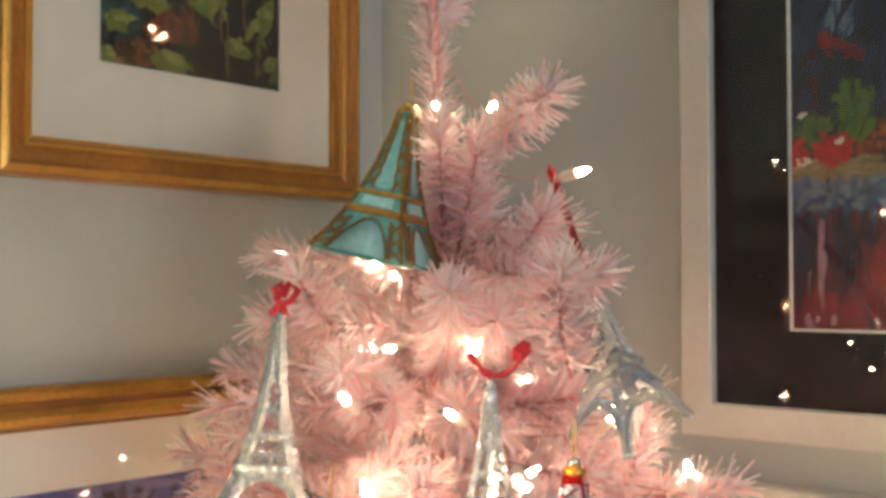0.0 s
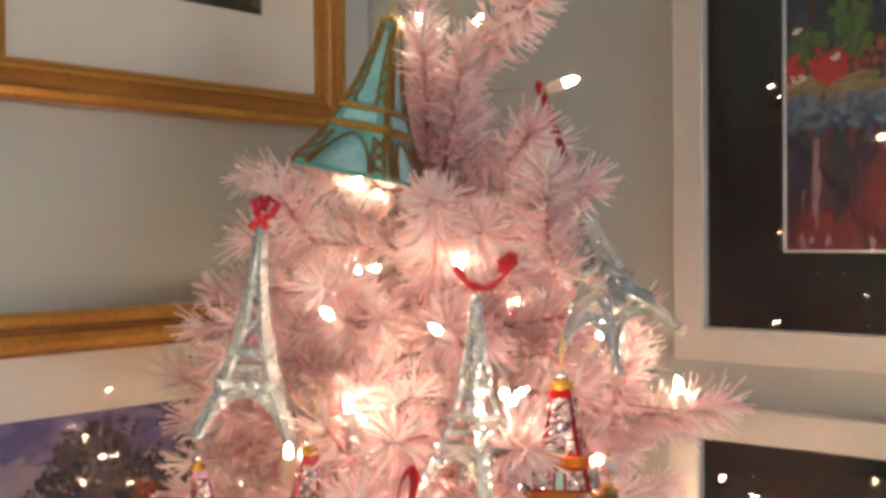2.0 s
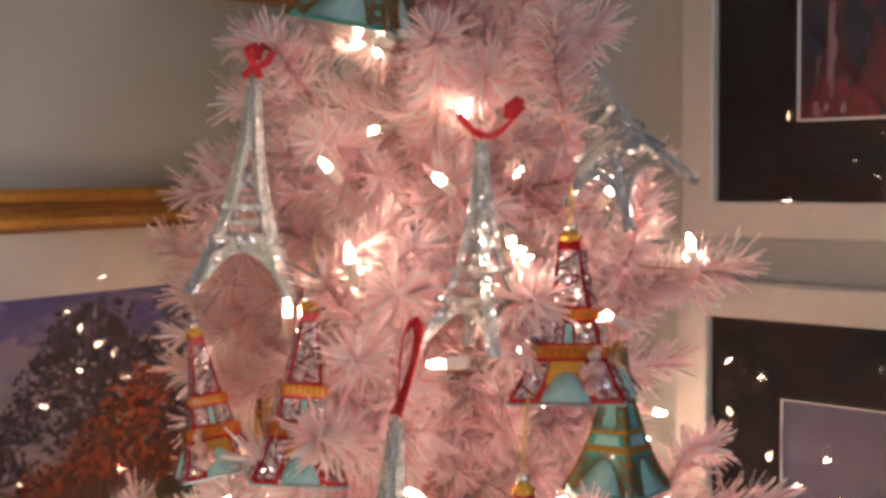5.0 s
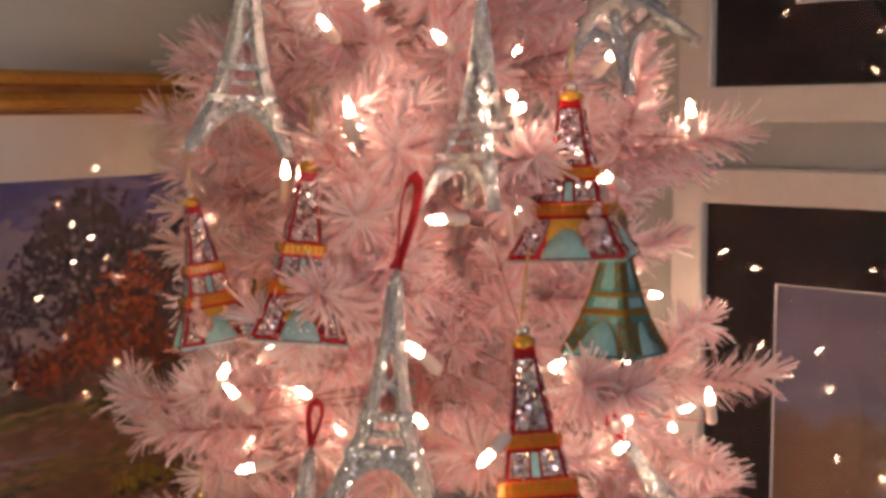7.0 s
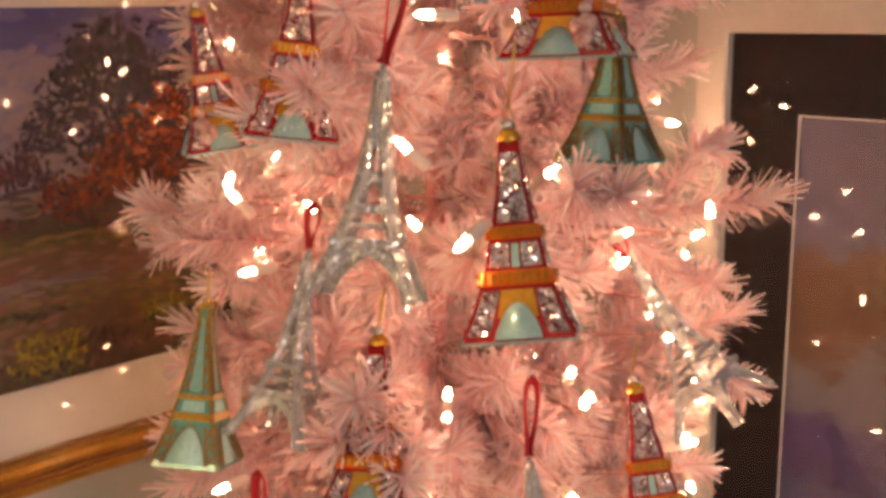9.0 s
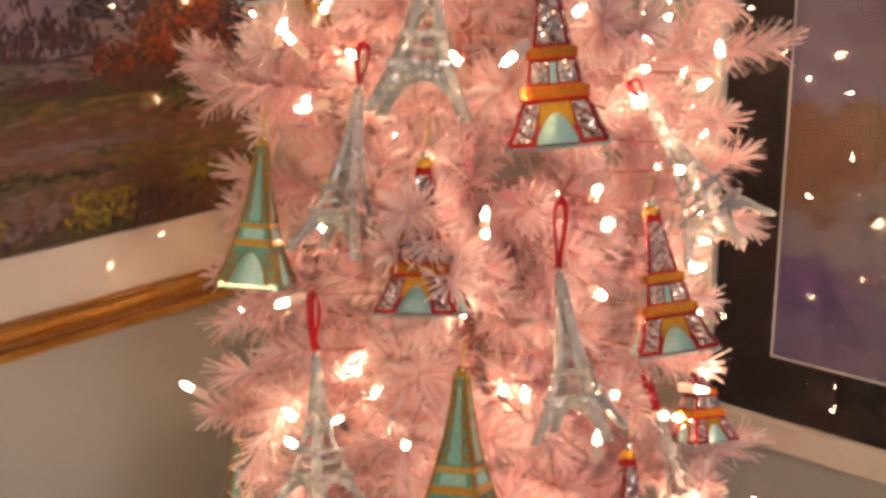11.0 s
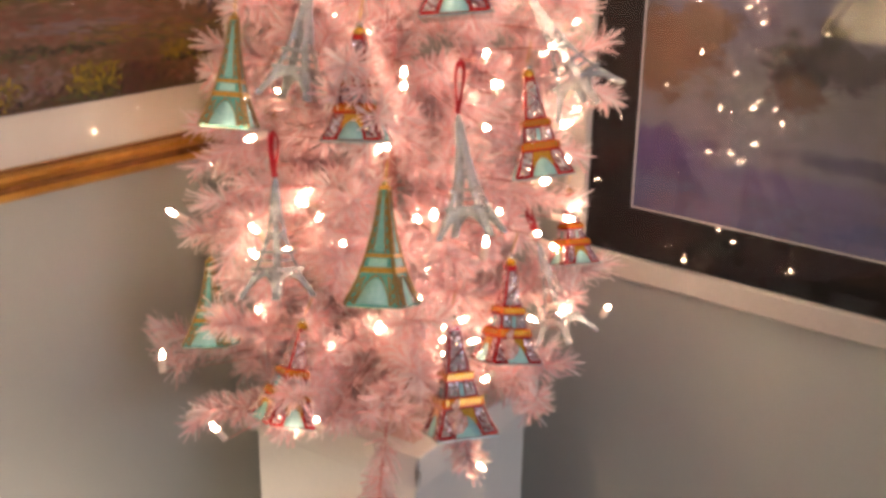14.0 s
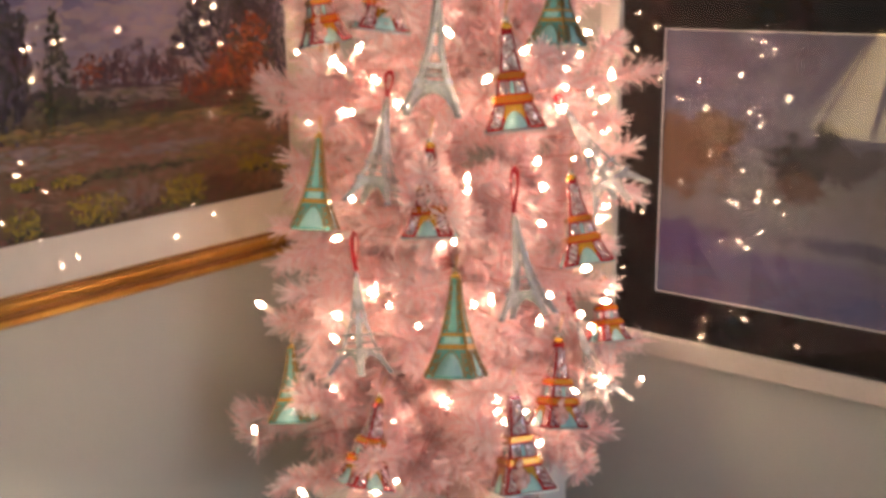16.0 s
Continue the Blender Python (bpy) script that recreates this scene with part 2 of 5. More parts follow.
def pigments(name, *tints):
    """Paint that changes from dab to dab."""
    m, nt, b = tree_of(name)
    info = nt.nodes.new("ShaderNodeNewGeometry")
    n = len(tints)
    col = ramp(nt, [(i / n, t) for i, t in enumerate(tints)], info.outputs["Random Per Island"])
    col.node.color_ramp.interpolation = "CONSTANT"
    grain = noise_of(nt, 900, 3, 0.6, coords(nt))
    nt.links.new(mixed(nt, col, ramp(nt, [(0.3, (0.66,) * 3), (0.7, (1.08,) * 3)], grain.outputs[0]), 1.0, "MULTIPLY"), b.inputs["Base Color"])
    b.inputs["Roughness"].default_value = 0.5
    bump(nt, b, grain.outputs[0], 0.3, 0.0004)
    return m


PIGMENTS = [
    pigments("dusk_tree_paint", (0.008, 0.007, 0.010), (0.020, 0.014, 0.032), (0.040, 0.030, 0.065), (0.016, 0.014, 0.018), (0.07, 0.055, 0.11)),
    pigments("red_leaf_paint", (0.20, 0.028, 0.014), (0.34, 0.055, 0.014), (0.10, 0.018, 0.014), (0.045, 0.016, 0.014), (0.42, 0.11, 0.02)),
    pigments("conifer_paint", (0.010, 0.014, 0.009), (0.020, 0.034, 0.018), (0.038, 0.058, 0.024), (0.008, 0.008, 0.011), (0.02, 0.02, 0.034)),
    pigments("far_wood_paint", (0.055, 0.018, 0.035), (0.09, 0.028, 0.045), (0.035, 0.018, 0.035), (0.14, 0.045, 0.05), (0.06, 0.04, 0.05)),
    pigments("olive_bush_paint", (0.04, 0.055, 0.022), (0.09, 0.11, 0.04), (0.14, 0.15, 0.05), (0.06, 0.05, 0.022), (0.03, 0.035, 0.018)),
    pigments("brown_field_paint", (0.30, 0.15, 0.10), (0.22, 0.11, 0.06), (0.34, 0.20, 0.15), (0.26, 0.10, 0.06), (0.17, 0.10, 0.05)),
    pigments("pale_field_paint", (0.30, 0.24, 0.24), (0.34, 0.25, 0.22), (0.24, 0.19, 0.20), (0.28, 0.19, 0.15), (0.20, 0.17, 0.10)),
    pigments("yellow_bush_paint", (0.40, 0.30, 0.025), (0.50, 0.38, 0.03), (0.26, 0.22, 0.025), (0.12, 0.11, 0.03), (0.26, 0.17, 0.03)),
    pigments("maroon_brush_paint", (0.10, 0.03, 0.03), (0.16, 0.05, 0.04), (0.06, 0.02, 0.024), (0.20, 0.09, 0.06), (0.09, 0.06, 0.03)),
    pigments("ochre_field_paint", (0.30, 0.22, 0.05), (0.24, 0.17, 0.05), (0.34, 0.20, 0.08), (0.18, 0.14, 0.05), (0.14, 0.12, 0.05)),
    pigments("dusk_sky_paint", (0.36, 0.28, 0.33), (0.32, 0.27, 0.37), (0.38, 0.30, 0.32), (0.28, 0.24, 0.36), (0.34, 0.28, 0.35)),
    pigments("high_sky_paint", (0.10, 0.10, 0.32), (0.14, 0.13, 0.36), (0.19, 0.17, 0.37), (0.12, 0.11, 0.28), (0.23, 0.20, 0.38))]
SNOWFIELD_DABS_A = [
    (0.10, 0.56, 0.13, 0.15, (0.172, 0.091, 0.050), 0.7), (0.03, 0.50, 0.09, 0.10, (0.189, 0.104, 0.062), 0.6), (0.17, 0.64, 0.07, 0.07, (0.172, 0.104, 0.067), 0.6), (0.42, 0.55, 0.12, 0.10, (0.030, 0.026, 0.040), 0.7),
    (0.45, 0.64, 0.035, 0.07, (0.028, 0.026, 0.042), 0.4), (0.40, 0.46, 0.08, 0.05, (0.112, 0.070, 0.062), 0.6), (0.53, 0.57, 0.08, 0.06, (0.077, 0.070, 0.095), 0.6), (0.05, 0.22, 0.16, 0.09, (0.090, 0.061, 0.224), 0.5),
    (0.36, 0.17, 0.22, 0.05, (0.138, 0.122, 0.291), 0.4), (0.62, 0.27, 0.28, 0.035, (0.095, 0.104, 0.190), 0.4), (0.80, 0.48, 0.20, 0.07, (0.103, 0.109, 0.134), 0.6)]
SNOWFIELD_DABS_B = [
    (0.96, 0.22, 0.07, 0.045, (0.052, 0.048, 0.067), 0.6), (0.72, 0.06, 0.26, 0.06, (0.086, 0.113, 0.302), 0.4), (0.16, 0.05, 0.14, 0.05, (0.172, 0.139, 0.269), 0.4), (0.25, 0.88, 0.25, 0.10, (0.172, 0.157, 0.258), 0.4)]
SNOWFIELD = painting("winter_field_paint", [
    (0.0, (0.112, 0.117, 0.269)), (0.14, (0.129, 0.131, 0.280)), (0.24, (0.181, 0.174, 0.258)), (0.36, (0.215, 0.213, 0.269)), (0.46, (0.189, 0.183, 0.213)), (0.60, (0.146, 0.144, 0.224)), (0.8, (0.138, 0.135, 0.241)), (1.0, (0.163, 0.161, 0.269))], SNOWFIELD_DABS_A + SNOWFIELD_DABS_B, 0.035, 9, 1.3, (0.55, 1.2), 0.74, 0.35)
STILLLIFE_DABS_A = [
    (0.03, 0.14, 0.05, 0.10, (0.012, 0.016, 0.045), 0.5), (0.075, 0.11, 0.013, 0.12, (0.24, 0.13, 0.17), 0.3), (0.17, 0.11, 0.05, 0.10, (0.035, 0.008, 0.02), 0.5), (0.23, 0.10, 0.04, 0.08, (0.14, 0.016, 0.04), 0.5),
    (0.26, 0.03, 0.06, 0.04, (0.26, 0.02, 0.04), 0.6), (0.12, 0.04, 0.03, 0.03, (0.22, 0.018, 0.03), 0.6), (0.10, 0.245, 0.12, 0.03, (0.045, 0.085, 0.19), 0.3), (0.12, 0.293, 0.24, 0.008, (0.22, 0.18, 0.14), 0.3),
    (0.005, 0.345, 0.035, 0.028, (0.45, 0.014, 0.010), 0.3), (0.12, 0.335, 0.065, 0.03, (0.48, 0.014, 0.008), 0.25), (0.128, 0.352, 0.016, 0.009, (0.75, 0.60, 0.55), 0.2)]
STILLLIFE_DABS_B = [
    (0.02, 0.318, 0.04, 0.010, (0.50, 0.36, 0.22), 0.3), (0.11, 0.305, 0.05, 0.010, (0.20, 0.14, 0.02), 0.3), (0.19, 0.41, 0.06, 0.055, (0.022, 0.075, 0.010), 0.5), (0.06, 0.375, 0.06, 0.035, (0.035, 0.06, 0.014), 0.5),
    (0.27, 0.345, 0.05, 0.03, (0.32, 0.07, 0.03), 0.4), (0.19, 0.53, 0.06, 0.012, (0.33, 0.008, 0.010), 0.4), (0.13, 0.56, 0.025, 0.022, (0.28, 0.010, 0.014), 0.4), (0.17, 0.61, 0.06, 0.06, (0.03, 0.06, 0.16), 0.6),
    (0.08, 0.48, 0.03, 0.07, (0.05, 0.008, 0.016), 0.5), (0.26, 0.32, 0.05, 0.012, (0.012, 0.01, 0.012), 0.3)]
STILLLIFE = painting("still_life_paint", [
    (0.0, (0.16, 0.010, 0.022)), (0.04, (0.13, 0.014, 0.03)), (0.10, (0.035, 0.010, 0.028)), (0.20, (0.016, 0.014, 0.04)), (0.23, (0.05, 0.09, 0.17)), (0.285, (0.09, 0.12, 0.17)), (0.30, (0.20, 0.15, 0.08)), (0.335, (0.05, 0.03, 0.03)), (0.42, (0.012, 0.014, 0.035)), (0.6, (0.012, 0.02, 0.06)), (1.0, (0.02, 0.03, 0.09))], STILLLIFE_DABS_A + STILLLIFE_DABS_B, 0.015, 30, 0.6, (0.86, 1.08))
LEAFSTUDY_DABS_A = [
    (0.10, 0.20, 0.15, 0.10, (0.035, 0.085, 0.075), 0.6), (0.08, 0.015, 0.10, 0.03, (0.17, 0.12, 0.035), 0.6), (0.20, 0.05, 0.10, 0.035, (0.06, 0.045, 0.015), 0.6), (0.27, 0.235, 0.11, 0.035, (0.22, 0.24, 0.045), 0.3),
    (0.24, 0.25, 0.05, 0.02, (0.12, 0.14, 0.03), 0.3), (0.10, 0.145, 0.06, 0.03, (0.19, 0.25, 0.045), 0.3), (0.36, 0.16, 0.13, 0.06, (0.20, 0.05, 0.02), 0.5), (0.40, 0.04, 0.10, 0.035, (0.13, 0.16, 0.035), 0.4),
    (0.58, 0.255, 0.12, 0.045, (0.16, 0.22, 0.04), 0.3), (0.63, 0.225, 0.05, 0.035, (0.25, 0.30, 0.07), 0.3), (0.52, 0.275, 0.03, 0.02, (0.26, 0.30, 0.08), 0.3)]
LEAFSTUDY_DABS_B = [
    (0.76, 0.13, 0.075, 0.025, (0.16, 0.21, 0.045), 0.3), (0.74, 0.14, 0.03, 0.012, (0.26, 0.30, 0.08), 0.3), (0.91, 0.21, 0.045, 0.07, (0.12, 0.16, 0.03), 0.3), (0.93, 0.235, 0.02, 0.03, (0.24, 0.27, 0.07), 0.3),
    (0.96, 0.07, 0.05, 0.03, (0.11, 0.14, 0.035), 0.4), (0.69, 0.10, 0.010, 0.16, (0.09, 0.11, 0.025), 0.2), (0.87, 0.09, 0.012, 0.12, (0.11, 0.13, 0.03), 0.2), (0.80, 0.24, 0.012, 0.10, (0.12, 0.06, 0.025), 0.2),
    (0.45, 0.12, 0.04, 0.06, (0.03, 0.05, 0.025), 0.4), (0.30, 0.55, 0.16, 0.07, (0.16, 0.20, 0.04), 0.4), (0.70, 0.60, 0.15, 0.07, (0.14, 0.18, 0.04), 0.4)]
LEAFSTUDY_DABS_C = [
    (0.45, 0.80, 0.18, 0.07, (0.17, 0.20, 0.05), 0.4)]
LEAFSTUDY = painting("leaf_study_paint", [
    (0.0, (0.045, 0.028, 0.014)), (0.1, (0.025, 0.020, 0.012)), (0.3, (0.016, 0.015, 0.010)), (0.6, (0.014, 0.015, 0.010)), (1.0, (0.03, 0.03, 0.014))], LEAFSTUDY_DABS_A + LEAFSTUDY_DABS_B + LEAFSTUDY_DABS_C, 0.04, 16, 1.0, (0.88, 1.06))

# ---- mesh helpers ----


def mesh_of(name, bm, material, smooth=False):
    me = bpy.data.meshes.new(name)
    if len(bm.faces) > 1:
        bmesh.ops.recalc_face_normals(bm, faces=bm.faces[:])
    if smooth:
        for f in bm.faces:
            f.smooth = True
    bm.to_mesh(me)
    bm.free()
    me.materials.append(material)
    return me


def part(name, bm, material, parent, label="", smooth=False):
    ob = new(name, bm if isinstance(bm, bpy.types.Mesh) else mesh_of(name, bm, material, smooth))
    ob.parent = parent
    if label:
        ob["label"] = label
    return ob


def box(bm, x0, x1, y0, y1, z0, z1, bevel=0.0):
    vs = [bm.verts.new((x, y, z)) for z in (z0, z1) for y in (y0, y1) for x in (x0, x1)]
    fs = [bm.faces.new([vs[i] for i in f]) for f in ((0, 2, 3, 1), (4, 5, 7, 6), (0, 1, 5, 4), (1, 3, 7, 5), (3, 2, 6, 7), (2, 0, 4, 6))]
    if bevel:
        es = list({e for f in fs for e in f.edges})
        bmesh.ops.bevel(bm, geom=es, offset=bevel, segments=2, profile=0.7, affect="EDGES")
    return bm


def boxed(*a, **k):
    return box(bmesh.new(), *a, **k)


def sheet(x0, x1, y, z0, z1):
    """A pane that faces -y."""
    bm = bmesh.new()
    bm.faces.new([bm.verts.new(p) for p in ((x0, y, z0), (x1, y, z0), (x1, y, z1), (x0, y, z1))])
    bm.normal_update()
    return bm


def lathe(profile, n=24, close=True):
    bm = bmesh.new()
    rings = [[bm.verts.new((r * math.cos(2 * math.pi * i / n), r * math.sin(2 * math.pi * i / n), z)) for i in range(n)] for r, z in profile]
    for a, b in zip(rings, rings[1:]):
        for i in range(n):
            bm.faces.new((a[i], a[(i + 1) % n], b[(i + 1) % n], b[i]))
    if close:
        bm.faces.new(rings[0])
        bm.faces.new(rings[-1])
    return bm


def tube(bm, points, radius, n=6, taper=1.0):
    """A round rod along points."""
    pts = [Vector(p) for p in points]
    rings = []
    side = Vector((0.3, 0.2, 1))
    for i, p in enumerate(pts):
        d = (pts[min(i + 1, len(pts) - 1)] - pts[max(i - 1, 0)]).normalized()
        u = d.cross(side)
        if u.length < 1e-4:
            u = d.cross(Vector((1, 0, 0)))
        u.normalize()
        v = d.cross(u)
        r = radius * (1 + (taper - 1) * i / (len(pts) - 1))
        rings.append([bm.verts.new(p + r * (math.cos(2 * math.pi * k / n) * u + math.sin(2 * math.pi * k / n) * v)) for k in range(n)])
    for a, b in zip(rings, rings[1:]):
        for k in range(n):
            bm.faces.new((a[k], a[(k + 1) % n], b[(k + 1) % n], b[k]))
    bm.faces.new(rings[0])
    bm.faces.new(rings[-1])
    return bm


def strip(bm, points, widths, normals, thick):
    """A flat strap of some thickness along points; normals give the flat side."""
    pts = [Vector(p) for p in points]
    rings = []
    for i, p in enumerate(pts):
        d = (pts[min(i + 1, len(pts) - 1)] - pts[max(i - 1, 0)]).normalized()
        nrm = Vector(normals[i]).normalized()
        s = d.cross(nrm).normalized() * widths[i] / 2
        t = nrm * thick / 2
        rings.append([bm.verts.new(q) for q in (p - s - t, p + s - t, p + s + t, p - s + t)])
    for a, b in zip(rings, rings[1:]):
        for k in range(4):
            bm.faces.new((a[k], a[(k + 1) % 4], b[(k + 1) % 4], b[k]))
    bm.faces.new(rings[0])
    bm.faces.new(rings[-1])
    return bm


def thing(name, m, label, category, group="", kind=""):
    ob = new(name)
    ob.empty_display_size = 0.05
    ob.matrix_world = m
    return tagged(ob, label, category, group, kind)


def structure(name, bm, material, label):
    return tagged(new(name, mesh_of(name, bm, material)), label, name.split("_")[0], "", "structure")


# ---- room ----
T = 0.12
structure("floor", boxed(WEST - T, EAST + T, SOUTH - T, NORTH + T, -0.1, 0), WOODFLOOR, "brown oak floor of the room")
structure("ceiling", boxed(WEST - T, EAST + T, SOUTH - T, NORTH + T, TOP, TOP + 0.1), CEIL, "plain white painted ceiling")
structure("wall_west", boxed(WEST - T, WEST, SOUTH - T, NORTH + T, 0, TOP), WALL, "smooth grey-blue painted wall with two gilt frames")
structure("wall_north", boxed(WEST, EAST + T, NORTH, NORTH + T, 0, TOP), WALL, "smooth grey-blue painted wall with two white frames")
structure("wall_south", boxed(WEST, EAST + T, SOUTH - T, SOUTH, 0, TOP), WALL, "plain grey-blue painted wall")
be = bmesh.new()
for a in ((SOUTH, WIN_Y0, 0, TOP), (WIN_Y1, NORTH, 0, TOP), (WIN_Y0, WIN_Y1, 0, WIN_Z0), (WIN_Y0, WIN_Y1, WIN_Z1, TOP)):
    box(be, EAST, EAST + T, *a)
structure("wall_east", be, WALL, "grey-blue painted wall with a window opening")
win = thing("window_1", Matrix.Identity(4), "white framed window with dull daylight outside", "window", "", "structure")
for a in ((WIN_Y0, WIN_Y0 + 0.05, WIN_Z0, WIN_Z1), (WIN_Y1 - 0.05, WIN_Y1, WIN_Z0, WIN_Z1), (WIN_Y0 + 0.05, WIN_Y1 - 0.05, WIN_Z0, WIN_Z0 + 0.05), (WIN_Y0 + 0.05, WIN_Y1 - 0.05, WIN_Z1 - 0.05, WIN_Z1)):
    part("window_frame", boxed(EAST + 0.03, EAST + 0.08, *a, bevel=0.004), TRIM, win)
part("window_pane", boxed(EAST + 0.05, EAST + 0.056, WIN_Y0 + 0.05, WIN_Y1 - 0.05, WIN_Z0 + 0.05, WIN_Z1 - 0.05), WINGLASS, win).visible_shadow = False
part("window_sill", boxed(EAST - 0.03, EAST + 0.03, WIN_Y0 - 0.03, WIN_Y1 + 0.03, WIN_Z0 - 0.03, WIN_Z0, bevel=0.004), TRIM, win)
for nm, a in (("baseboard", (WEST, WEST + 0.015, SOUTH, NORTH)), ("baseboard_2", (WEST + 0.015, EAST, NORTH - 0.015, NORTH))):
    structure(nm, boxed(*a, 0.0, 0.12), TRIM, "white painted baseboard along the wall")

# ---- framed pictures: local x to the right, -y out of the wall, z up ----


def moulding(parent, w, h, profile, material, names="frame_rail"):
    """Four mitred rails round a w x h rectangle; profile: (inward, out of the wall)."""
    corners = [((0, 0), (1, 1)), ((w, 0), (-1, 1)), ((w, h), (-1, -1)), ((0, h), (1, -1))]
    for k in range(4):
        (ax, az), (adx, adz) = corners[k]
        (bx, bz), (bdx, bdz) = corners[(k + 1) % 4]
        bm = bmesh.new()
        ra = [bm.verts.new((ax + adx * i, -o, az + adz * i)) for i, o in profile]
        rb = [bm.verts.new((bx + bdx * i, -o, bz + bdz * i)) for i, o in profile]
        n = len(profile)
        for j in range(n):
            bm.faces.new((ra[j], ra[(j + 1) % n], rb[(j + 1) % n], rb[j]))
        bm.faces.new(ra)
        bm.faces.new(rb)
        part(names, bm, material, parent)


def window_sheet(bm, x0, x1, z0, z1, a0, a1, c0, c1, y_front, thick):
    """A sheet with a rectangular opening."""
    for q in ((x0, a0, z0, z1), (a1, x1, z0, z1), (a0, a1, z0, c0), (a0, a1, c1, z1)):
        box(bm, q[0], q[1], y_front, y_front + thick, q[2], q[3])
    return bm


def framed_picture(m, w, h, mould, pic, profile, frame_mat, mat_mat, art, label, bevel_line=0.0022, art_label="painting"):
    root = thing("framed_picture", m, label, "picture")
    moulding(root, w, h, profile, frame_mat)
    part("backing", boxed(mould - 0.004, w - mould + 0.004, -0.004, 0.0, mould - 0.004, h - mould + 0.004), PAPER, root)
    px0, px1, pz0, pz1 = pic
    e = bevel_line
    part("mat_board", window_sheet(bmesh.new(), mould - 0.003, w - mould + 0.003, mould - 0.003, h - mould + 0.003, px0 - e, px1 + e, pz0 - e, pz1 + e, -0.0105, 0.002), mat_mat, root)
    part("mat_bevel", window_sheet(bmesh.new(), px0 - e, px1 + e, pz0 - e, pz1 + e, px0, px1, pz0, pz1, -0.0095, 0.002), WHITECORE, root, "thin white cut edge")
    part("artwork", boxed(px0 - 0.004, px1 + 0.004, -0.0065, -0.0048, pz0 - 0.004, pz1 + 0.004), art, root, art_label)
    part("glass", sheet(mould - 0.003, w - mould + 0.003, -0.0135, mould - 0.003, h - mould + 0.003), PANE, root).visible_shadow = False
    return root


gilt_narrow = [(0, 0), (0, 0.016), (0.004, 0.021), (0.010, 0.022), (0.013, 0.018), (0.018, 0.019), (0.024, 0.024), (0.029, 0.024), (0.031, 0.017), (0.034, 0.016), (0.035, 0.006), (0.035, 0)]
gilt_wide = [(0, 0), (0, 0.019), (0.0025, 0.024), (0.0085, 0.026), (0.012, 0.022), (0.0187, 0.021), (0.023, 0.019), (0.0247, 0.021), (0.028, 0.020), (0.0306, 0.015), (0.0332, 0.015), (0.034, 0.006), (0.034, 0)]
flat_white = [(0, 0), (0, 0.019), (0.0015, 0.0205), (0.0265, 0.0205), (0.028, 0.019), (0.028, 0.006), (0.028, 0)]
groove = [(0.0108, 0.0175), (0.0108, 0.0224), (0.0135, 0.0188), (0.0178, 0.0196), (0.0178, 0.0175)]
inner_lip = [(0.0315, 0.0150), (0.0315, 0.0176), (0.0346, 0.0166), (0.0346, 0.0150)]
outer_bead = [(0.0028, 0.0225), (0.0028, 0.0246), (0.0058, 0.0258), (0.0084, 0.0264), (0.0084, 0.0225)]
inner_bead = [(0.0243, 0.0185), (0.0243, 0.0213), (0.0275, 0.0208), (0.0275, 0.0185)]
lip_bead = [(0.0304, 0.0130), (0.0304, 0.0156), (0.0330, 0.0156), (0.0330, 0.0130)]
LEFTWALL = lambda y, z: pose(WEST + 0.001, y, z, 0, 0, 90)
RIGHTWALL = lambda x, z: pose(x, NORTH - 0.001, z)
leaf_study = framed_picture(LEFTWALL(0.430, 1.688), 0.398, 0.48, 0.034, (0.098, 0.298, 0.104, 0.385), gilt_wide, GOLDDARK, CREAMMAT, LEAFSTUDY, "leaf study in a worn gilt wooden frame with cream mat", 0.0008, "dark leaf study in greens")
landscape = framed_picture(LEFTWALL(0.045, 1.038), 0.702, 0.481, 0.036, (0.095, 0.607, 0.089, 0.395), gilt_narrow, GOLD, CREAMMAT, LANDSCAPE, "autumn landscape in a gilt wooden frame with cream mat", 0.0008, "autumn field with red trees")
still_life = framed_picture(RIGHTWALL(-0.473, 1.473), 0.440, 0.60, 0.029, (0.095, 0.345, 0.092, 0.508), flat_white, WHITEFRAME, BLACKMAT, STILLLIFE, "dark fruit still life in a white frame with black mat", 0.0022, "dark still life with red fruit")
framed_picture(RIGHTWALL(-0.478, 0.917), 0.640, 0.519, 0.029, (0.088, 0.552, 0.088, 0.427), flat_white, WHITEFRAME, BLACKMAT, SNOWFIELD, "winter field painting in a white frame with black mat", 0.0014, "violet and grey winter field")

for line in (groove, inner_lip):
    moulding(landscape, 0.702, 0.481, line, UMBERWOOD, "frame_groove")
for line in (outer_bead, inner_bead, lip_bead):
    moulding(leaf_study, 0.398, 0.48, line, GOLD, "frame_bead")

# brushwork of the pictures: small raised dabs, laid over one another
brush = random.Random(31)
CANVAS = {}


